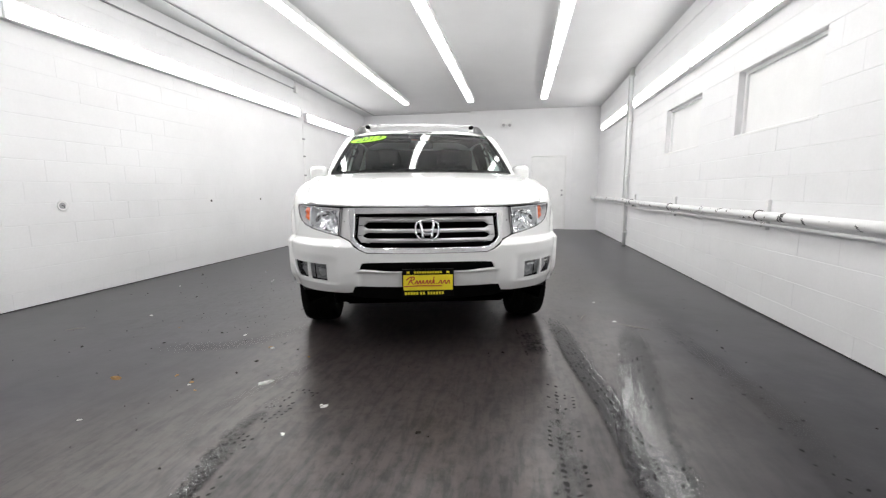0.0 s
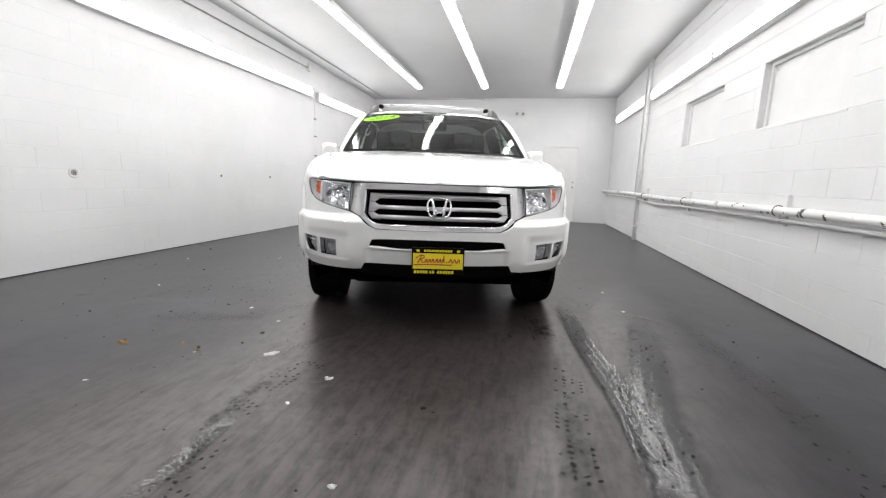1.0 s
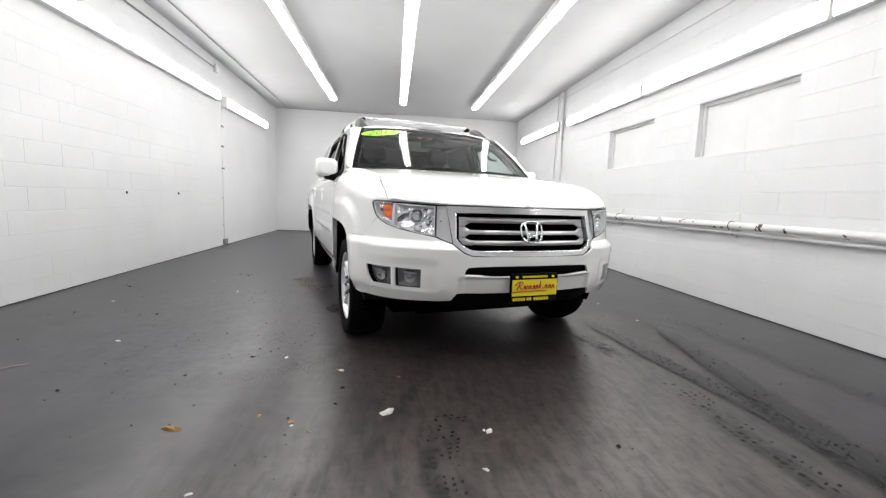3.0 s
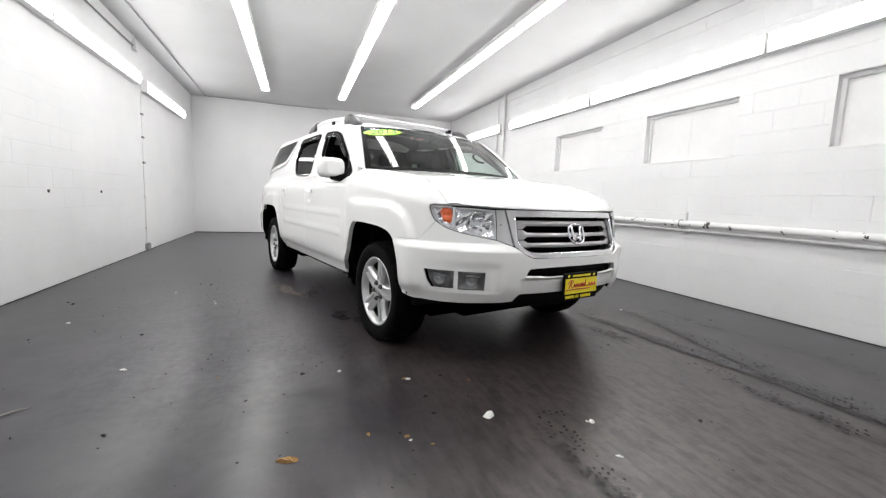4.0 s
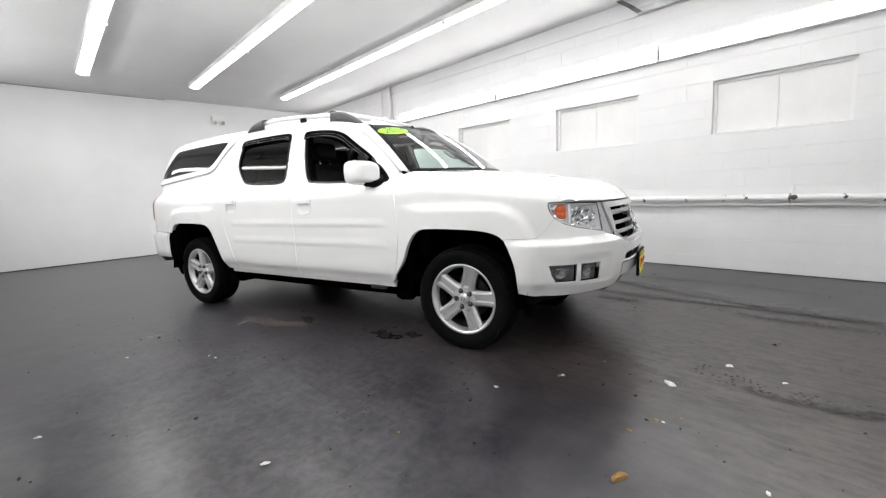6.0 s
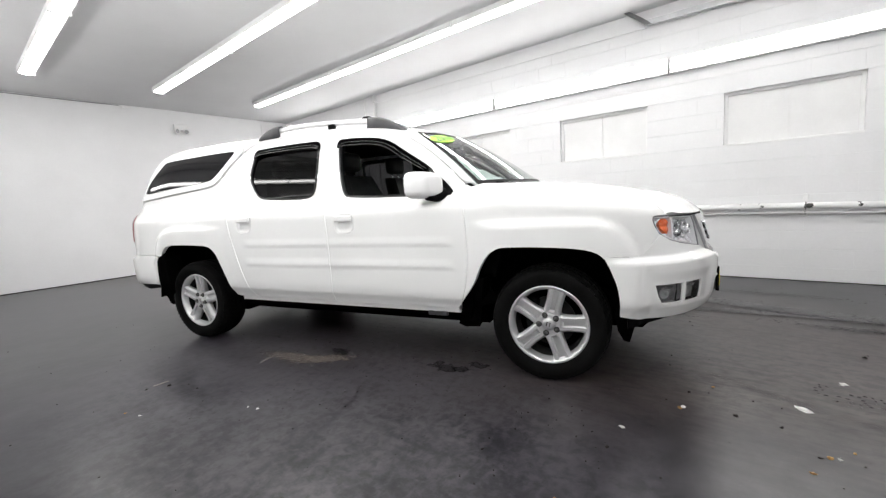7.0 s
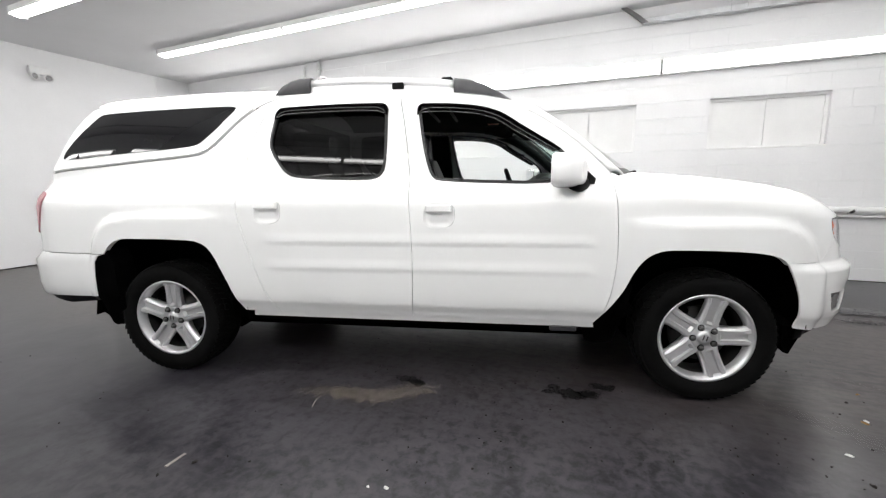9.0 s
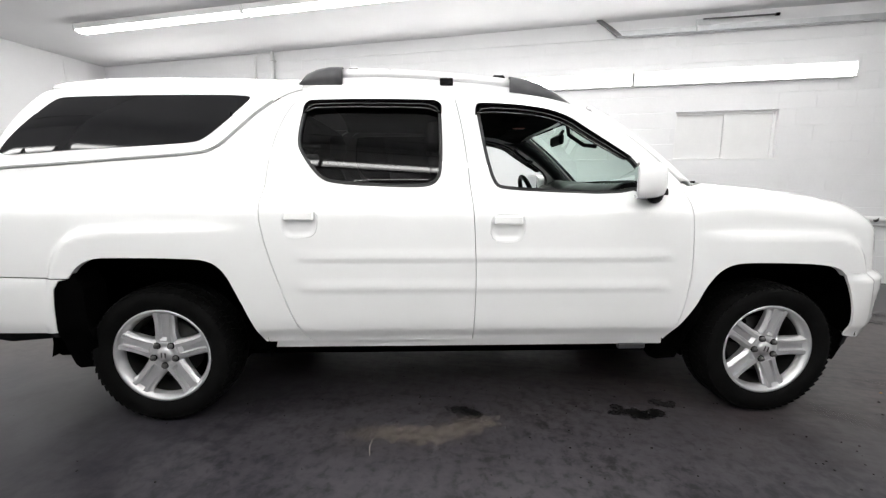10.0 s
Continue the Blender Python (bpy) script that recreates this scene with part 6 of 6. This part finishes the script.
def ribbon(name, points, width, mat, label, height=0.0015):
    line = hermite(points, 6)
    me = bpy.data.meshes.new(name)
    verts, faces, uvs = [], [], []
    cols = 8
    for i, p in enumerate(line):
        d = (line[min(i + 1, len(line) - 1)] - line[max(i - 1, 0)]).normalized()
        n = Vector((-d.y, d.x))
        for c in range(cols + 1):
            v = c / cols * 2 - 1
            q = p + n * v * width / 2
            verts.append((q.x, q.y, height))
            uvs.append((i / (len(line) - 1) * 2 - 1, v))
    for i in range(len(line) - 1):
        for c in range(cols):
            a = i * (cols + 1) + c
            faces.append((a, a + 1, a + cols + 2, a + cols + 1))
    me.from_pydata(verts, [], faces)
    layer = me.uv_layers.new(name="uv")
    for loop in me.loops:
        layer.data[loop.index].uv = uvs[loop.vertex_index]
    me.update()
    if me.polygons[0].normal.z < 0:
        me.flip_normals()
    me.materials.append(mat)
    return tagged(new(name, me), label, "floor mark", kind="stuff")


MARK = decal_material("tyre_mark", (0.012, 0.012, 0.013), 0.35, 9.0, 0.62, 1.0, 26.0, 0.75)
FAINT = decal_material("faint_tyre_mark", (0.014, 0.014, 0.016), 0.32, 6.0, 0.55, 1.5, 0.0, 0.27)
FILM = decal_material("wet_film", (0.013, 0.0122, 0.0142), 0.11, 13.0, 0.64, 0.8, 0.0, 0.8, 0.8, 17.0)
OIL = decal_material("oil_stain", (0.006, 0.006, 0.006), 0.3, 13.0, 0.86, 1.0, 0.0, 0.9)
WETDROPS = decal_material("wet_drops", (0.009, 0.0088, 0.009), 0.1, 75.0, 0.96, 1.06, 0.0, 0.9, 1.0)
DUST = decal_material("pale_residue", (0.15, 0.125, 0.105), 0.6, 24.0, 0.8, 1.0, 0.0, 0.6)
ribbon("tyre_mark", [(1.12, 3.7), (1.2, 3.18), (1.28, 2.43), (1.28, 2.0), (1.24, 1.6)], 0.2, FAINT, "faint dark tyre mark on the painted floor", 0.0070)
ribbon("tyre_mark", [(0.27, 2.15), (0.26, 1.8), (0.25, 1.5), (0.28, 1.2)], 0.2, MARK, "broken dark tyre mark on the painted floor", 0.0072)
ribbon("tyre_mark", [(-1.13, 2.0), (-1.14, 1.75), (-1.15, 1.55), (-1.07, 1.25), (-0.95, 0.9)], 0.13, MARK, "broken dark tyre mark on the painted floor", 0.0074)
ribbon("tyre_mark", [(-1.0, 2.6), (-1.25, 2.1), (-1.36, 1.7), (-1.24, 1.35)], 0.1, FAINT, "faint curved tyre mark on the painted floor", 0.0076)
ribbon("tyre_mark", [(0.14, 3.15), (0.16, 2.95), (0.2, 2.7)], 0.2, MARK, "dark tyre print in front of the truck", 0.0078)
ribbon("tyre_mark", [(-1.5, 3.1), (-1.7, 2.7), (-1.95, 2.5), (-2.4, 2.4)], 0.22, FAINT, "faint dark tyre mark on the painted floor", 0.0080)
DAMP = material("damp_dirt", (0.01, 0.0092, 0.0094), 0.6)
DAMP.node_tree.nodes["Principled BSDF"].inputs["Specular IOR Level"].default_value = 0.15


def lug_print(points, width, columns, pitch, keep, seed, label):
    """A tyre's lugs printed on the floor in damp dirt: rows of small uneven patches with gaps."""
    rng = random.Random(seed)
    line = hermite(points, 8)
    at = [0.0]
    for p, q in zip(line, line[1:]):
        at.append(at[-1] + (q - p).length)
    bm = bmesh.new()
    n = int(at[-1] / pitch)
    for k in range(n):
        t = (k + 0.5) / n * at[-1]
        c = Vector([float(np.interp(t, at, [p[i] for p in line])) for i in (0, 1)])
        e = Vector([float(np.interp(min(at[-1], t + 0.02), at, [p[i] for p in line])) for i in (0, 1)])
        d = (e - c).normalized() if (e - c).length > 1e-5 else Vector((0, 1))
        side = Vector((-d.y, d.x))
        fade = keep * (0.45 + 0.55 * math.sin(k * 0.37 + seed) ** 2)
        for j in range(columns):
            if rng.random() > fade:
                continue
            m = c + side * ((j + 0.5) / columns - 0.5) * width + d * (pitch * 0.4 * (j % 2))
            lx, ly = width / columns * rng.uniform(0.16, 0.34), pitch * rng.uniform(0.15, 0.36)
            slant = 0.35 * (1 if j < columns / 2 else -1)
            ring = []
            for a in range(6):
                u, v = math.cos(a * math.pi / 3) * rng.uniform(0.75, 1.15), math.sin(a * math.pi / 3) * rng.uniform(0.75, 1.15)
                q = m + side * u * lx + d * (v * ly + u * lx * slant)
                ring.append(bm.verts.new((q.x, q.y, 0.0092)))
            f = bm.faces.new(ring)
            if f.normal.z < 0 or f.calc_area() == 0:
                f.normal_update()
                if f.normal.z < 0:
                    f.normal_flip()
    return tagged(mesh_object("tyre_print", bm, DAMP), label, "floor mark", kind="stuff")


lug_print([(0.33, 3.5), (0.37, 3.25), (0.43, 2.7), (0.48, 2.35), (0.52, 2.05), (0.53, 1.6)], 0.15, 6, 0.026, 0.4, 1, "dark tread print of a tyre on the floor")
lug_print([(0.85, 3.0), (0.74, 2.45), (0.66, 2.05), (0.62, 1.6), (0.6, 1.25)], 0.2, 7, 0.028, 0.14, 2, "broken dark tread print on the floor")
lug_print([(0.29, 2.3), (0.27, 1.9), (0.26, 1.6), (0.27, 1.2)], 0.16, 4, 0.034, 0.72, 3, "broken dark tread print on the floor")
lug_print([(0.12, 3.2), (0.15, 3.0), (0.2, 2.68)], 0.18, 5, 0.03, 0.85, 4, "dark tread print in front of the truck")
lug_print([(-1.0, 2.05), (-1.08, 1.8), (-1.1, 1.55), (-1.05, 1.25), (-0.95, 0.95)], 0.15, 5, 0.03, 0.6, 5, "broken dark tread print on the floor")
lug_print([(1.12, 3.6), (1.2, 3.18), (1.27, 2.43), (1.27, 2.0), (1.22, 1.5)], 0.17, 5, 0.032, 0.16, 6, "faint broken tread print on the floor")
ribbon("wet_film", [(0.92, 3.55), (0.85, 3.0), (0.74, 2.45), (0.66, 2.05), (0.62, 1.75), (0.6, 1.45), (0.59, 0.95)], 0.29, FILM, "smooth wet tyre track on the floor", 0.0076)
ribbon("wet_film", [(0.3, 3.6), (0.37, 3.25), (0.43, 2.7), (0.48, 2.35), (0.52, 2.05), (0.54, 1.75), (0.53, 1.45), (0.48, 0.95)], 0.2, FILM, "smooth wet tyre track on the floor", 0.0070)
ribbon("wet_film", [(-1.05, 1.7), (-1.09, 1.45), (-1.08, 1.26), (-1.08, 1.05), (-1.1, 0.75)], 0.2, WETDROPS, "wet film on the painted floor", 0.0098)
STAINS = [
    (-1.98, 4.76, 0.34, 0.16, OIL), (-1.8, 3.92, 0.34, 0.22, OIL), (-1.66, 3.73, 0.2, 0.17, OIL), (-1.77, 3.78, 0.2, 0.16, OIL)]
for k, (x, y, w, h, mat) in enumerate(STAINS):
    ribbon("floor_stain", [(x - 0.05 * w, y - w / 2), (x, y), (x + 0.05 * w, y + w / 2)], h, mat, "dark oil stain on the painted floor", 0.0012 + 0.0003 * k)
ribbon("floor_stain", [(-2.38, 5.45), (-2.26, 5.15), (-2.22, 4.9), (-2.08, 4.7), (-1.94, 4.48)], 0.28, DUST, "pale brown dried residue on the floor beside the truck", 0.0010)

# ---- litter on the floor ----
PAPER = textured("white_paper", (0.75, 0.75, 0.73), (0.85, 0.85, 0.83), (0.6, 0.8), 20, 200, 0.2)
LEAF = textured("dry_leaf", (0.26, 0.14, 0.04), (0.44, 0.26, 0.09), (0.6, 0.8), 25, 200, 0.4)
TWIG = textured("grey_wood", (0.22, 0.2, 0.18), (0.36, 0.34, 0.31), (0.6, 0.8), 20, 200, 0.3)
CRUMB = textured("dark_crumb", (0.014, 0.012, 0.011), (0.04, 0.034, 0.03), (0.7, 0.9), 30, 200, 0.3)


def flake(name, x, y, size, mat, label, category, seed, curl=0.25):
    rng = random.Random(seed)
    bm = bmesh.new()
    n = 9
    turn = rng.uniform(0, 6.28)
    ring = [bm.verts.new((size * rng.uniform(0.6, 1.0) * math.cos(a), size * rng.uniform(0.35, 0.62) * math.sin(a), size * curl * rng.uniform(0.05, 1.0))) for a in np.linspace(0, 2 * math.pi, n, endpoint=False)]
    for v in ring:
        v.co.z *= 0.45
    inner = [bm.verts.new((v.co.x * 0.5 + size * rng.uniform(-0.08, 0.08), v.co.y * 0.5, size * curl * rng.uniform(0.5, 1.1))) for v in ring]
    for k in range(n):
        bm.faces.new((ring[k], ring[(k + 1) % n], inner[(k + 1) % n], inner[k]))
    bm.faces.new(inner)
    bmesh.ops.solidify(bm, geom=bm.faces[:], thickness=size * 0.05)
    low = min(v.co.z for v in bm.verts)
    bm.transform(Matrix.Translation((x, y, 0.0003 - low)) @ Matrix.Rotation(turn, 4, "Z"))
    return tagged(mesh_object(name, bm, mat), label, category, "litter on the floor")


flake("paper_scrap", -1.31, 2.06, 0.056, PAPER, "crumpled white paper scrap on the floor", "paper scrap", 1, 0.16)
flake("dry_leaf", -2.19, 1.97, 0.046, LEAF, "curled brown leaf on the grey floor", "leaf", 2, 0.22)
for k, (x, y) in enumerate(((-3.23, 4.99), (-2.81, 4.47), (-3.69, 4.07), (-3.04, 3.05), (-0.89, 1.89), (-0.94, 1.63), (-1.92, 2.74), (-0.87, 1.88), (-2.83, 4.54), (-1.94, 1.57), (-0.53, 1.22), (-1.57, 2.54), (-1.71, 1.97), (0.77, 4.1), (0.83, 3.52))):
    flake("paper_scrap", x, y, 0.013 + 0.004 * (k % 4), PAPER, "tiny white scrap on the floor", "paper scrap", 20 + k, 0.3)
for k, (x, y) in enumerate(((-3.27, 5.1), (-1.87, 2.06), (-1.72, 2.0), (-2.54, 2.81), (-1.25, 2.44), (-1.59, 2.55), (-1.63, 1.92))):
    flake("dry_leaf", x, y, 0.012 + 0.004 * (k % 3), LEAF, "small brown leaf fragment on the floor", "leaf", 50 + k, 0.35)
for k, (x, y) in enumerate(((-3.52, 4.48), (-3.96, 4.73), (-3.9, 4.66), (-3.44, 3.81), (-3.75, 3.71), (-3.13, 3.67), (-2.81, 2.93), (-2.38, 2.5), (-2.88, 2.34), (-2.21, 2.52), (-1.74, 2.03), (-1.54, 2.32), (-1.28, 1.34), (-1.55, 2.15), (-2.12, 2.75), (0.15, 2.61), (0.77, 3.02), (1.41, 3.04), (-0.12, 2.69), (-0.03, 2.72), (-0.36, 1.74), (-0.31, 1.72), (-3.09, 5.37), (-2.98, 5.3), (-1.72, 1.9), (-1.38, 2.54))):
    flake("dirt_crumb", x, y, 0.009 + 0.005 * (k % 3), CRUMB, "dark crumb of dirt on the floor", "dirt", 80 + k, 0.5)
stick = boxed(-0.045, -0.007, 0.0, 0.045, 0.007, 0.004, bevel=0.001)
stick.transform(Matrix.Translation((-3.0, 5.39, 0.0004)) @ Matrix.Rotation(0.05, 4, "Z"))
tagged(mesh_object("wood_splinter", stick, TWIG), "pale wooden splinter lying on the floor", "splinter", "litter on the floor")
for k, (x, y, a, n) in enumerate(((-3.31, 2.64, 0.7, 0.06), (0.6, 3.6, 1.2, 0.09), (0.95, 3.4, 2.6, 0.12), (-2.38, 5.15, 0.3, 0.06), (-4.2, 4.9, 1.4, 0.07))):
    b_ = tube(bmesh.new(), [(-n, 0, 0.004), (0, 0.006, 0.006), (n, -0.004, 0.004)], [0.002, 0.003, 0.0015], 6)
    b_.transform(Matrix.Translation((x, y, 0.0)) @ Matrix.Rotation(a, 4, "Z"))
    tagged(mesh_object("twig", b_, TWIG), "thin dry twig on the floor", "twig", "litter on the floor")
rng = random.Random(5)
bm = bmesh.new()
for k in range(420):
    x, y = rng.uniform(-4.2, 1.9), rng.uniform(0.8, 7.5)
    if rng.random() < 0.5:
        x, y = rng.gauss(-1.9, 0.5), rng.gauss(4.0, 1.1)
    s = rng.uniform(0.0015, 0.006)
    made = bmesh.ops.create_cube(bm, size=1.0)["verts"]
    m = Matrix.Translation((x, y, s * 0.35)) @ Matrix.Rotation(rng.uniform(0, 3), 4, "Z") @ Matrix.Diagonal((s * 1.6, s, s * 0.7, 1))
    for v in made:
        v.co = m @ v.co
tagged(mesh_object("floor_grit", bm, CRUMB), "fine dark grit scattered over the floor", "grit", kind="stuff")

# ---- blocks of the walls ----
BLOCK_L, JOINT = 0.406, 0.005
MESHES = {}


def block_mesh(length, height, shut):
    key = (round(length, 3), round(height, 3), shut)
    if key not in MESHES:
        a, b, c = length / 2 - (0.0 if shut else 0.0006), height / 2 - JOINT / 2, 0.0026
        me = bpy.data.meshes.new("block")
        e = 0.0 if shut else 0.0008
        v = [(0.001, -a, -b), (0.001, a, -b), (0.001, a, b), (0.001, -a, b), (-c, -a + e, -b + 0.002), (-c, a - e, -b + 0.002), (-c, a - e, b - 0.002), (-c, -a + e, b - 0.002)]
        me.from_pydata(v, [], [(4, 7, 6, 5), (0, 4, 5, 1), (1, 5, 6, 2), (2, 6, 7, 3), (3, 7, 4, 0)])
        me.materials.append(WALL)
        MESHES[key] = me
    return MESHES[key]


def courses(y_from, y_to, openings):
    """Blocks as (centre y, centre z, length, height) in running bond, cut at the openings."""
    for k in range(len(ROWS_Z) - 1):
        z0, z1 = ROWS_Z[k], ROWS_Z[k + 1]
        y = y_from - (BLOCK_L / 2 if k % 2 else 0.0)
        while y < y_to:
            spans = [(max(y, y_from), min(y + BLOCK_L, y_to))]
            if WZ0 - 0.01 < (z0 + z1) / 2 < WZ1 + 0.01:
                for a, b in openings:
                    cut = []
                    for s, e in spans:
                        if e <= a or s >= b:
                            cut.append((s, e))
                        else:
                            cut += [q for q in ((s, a), (b, e)) if q[1] - q[0] > 0.03]
                    spans = cut
            for s, e in spans:
                if e - s > 0.03:
                    yield (s + e) / 2, (z0 + z1) / 2, e - s, z1 - z0
            y += BLOCK_L


rng = random.Random(11)
rest_v, rest_f = [], []
for y, z, n, h in courses(-1.1, 11.75, WINDOWS):
    if z > 3.1 and y < 8.4:
        continue
    if 0.6 < y < 7.4 and z < 2.75:
        ob = new("block", block_mesh(n, h, rng.random() < 0.65))
        ob.location = (XR, y, z)
        ob.parent = wall_east
    else:
        me = block_mesh(n, h, rng.random() < 0.65)
        k = len(rest_v)
        rest_v += [(v.co.x + XR, v.co.y + y, v.co.z + z) for v in me.vertices]
        rest_f += [tuple(k + i for i in p.vertices) for p in me.polygons]
me = bpy.data.meshes.new("far_blocks")
me.from_pydata(rest_v, [], rest_f)
me.materials.append(WALL)
far = new("far_blocks", me)
far.parent = wall_east
far["kind"] = "stuff"
rest_v, rest_f = [], []
for y, z, n, h in courses(-1.1, 11.75, ()):
    me = block_mesh(n, h, rng.random() < 0.65)
    k = len(rest_v)
    rest_v += [(XL - v.co.x * 0.55, v.co.y + y, v.co.z + z) for v in me.vertices]
    rest_f += [tuple(k + i for i in p.vertices)[::-1] for p in me.polygons]
me = bpy.data.meshes.new("far_blocks")
me.from_pydata(rest_v, [], rest_f)
me.materials.append(WALL)
far = new("far_blocks", me)
far.parent = wall_west
far["kind"] = "stuff"
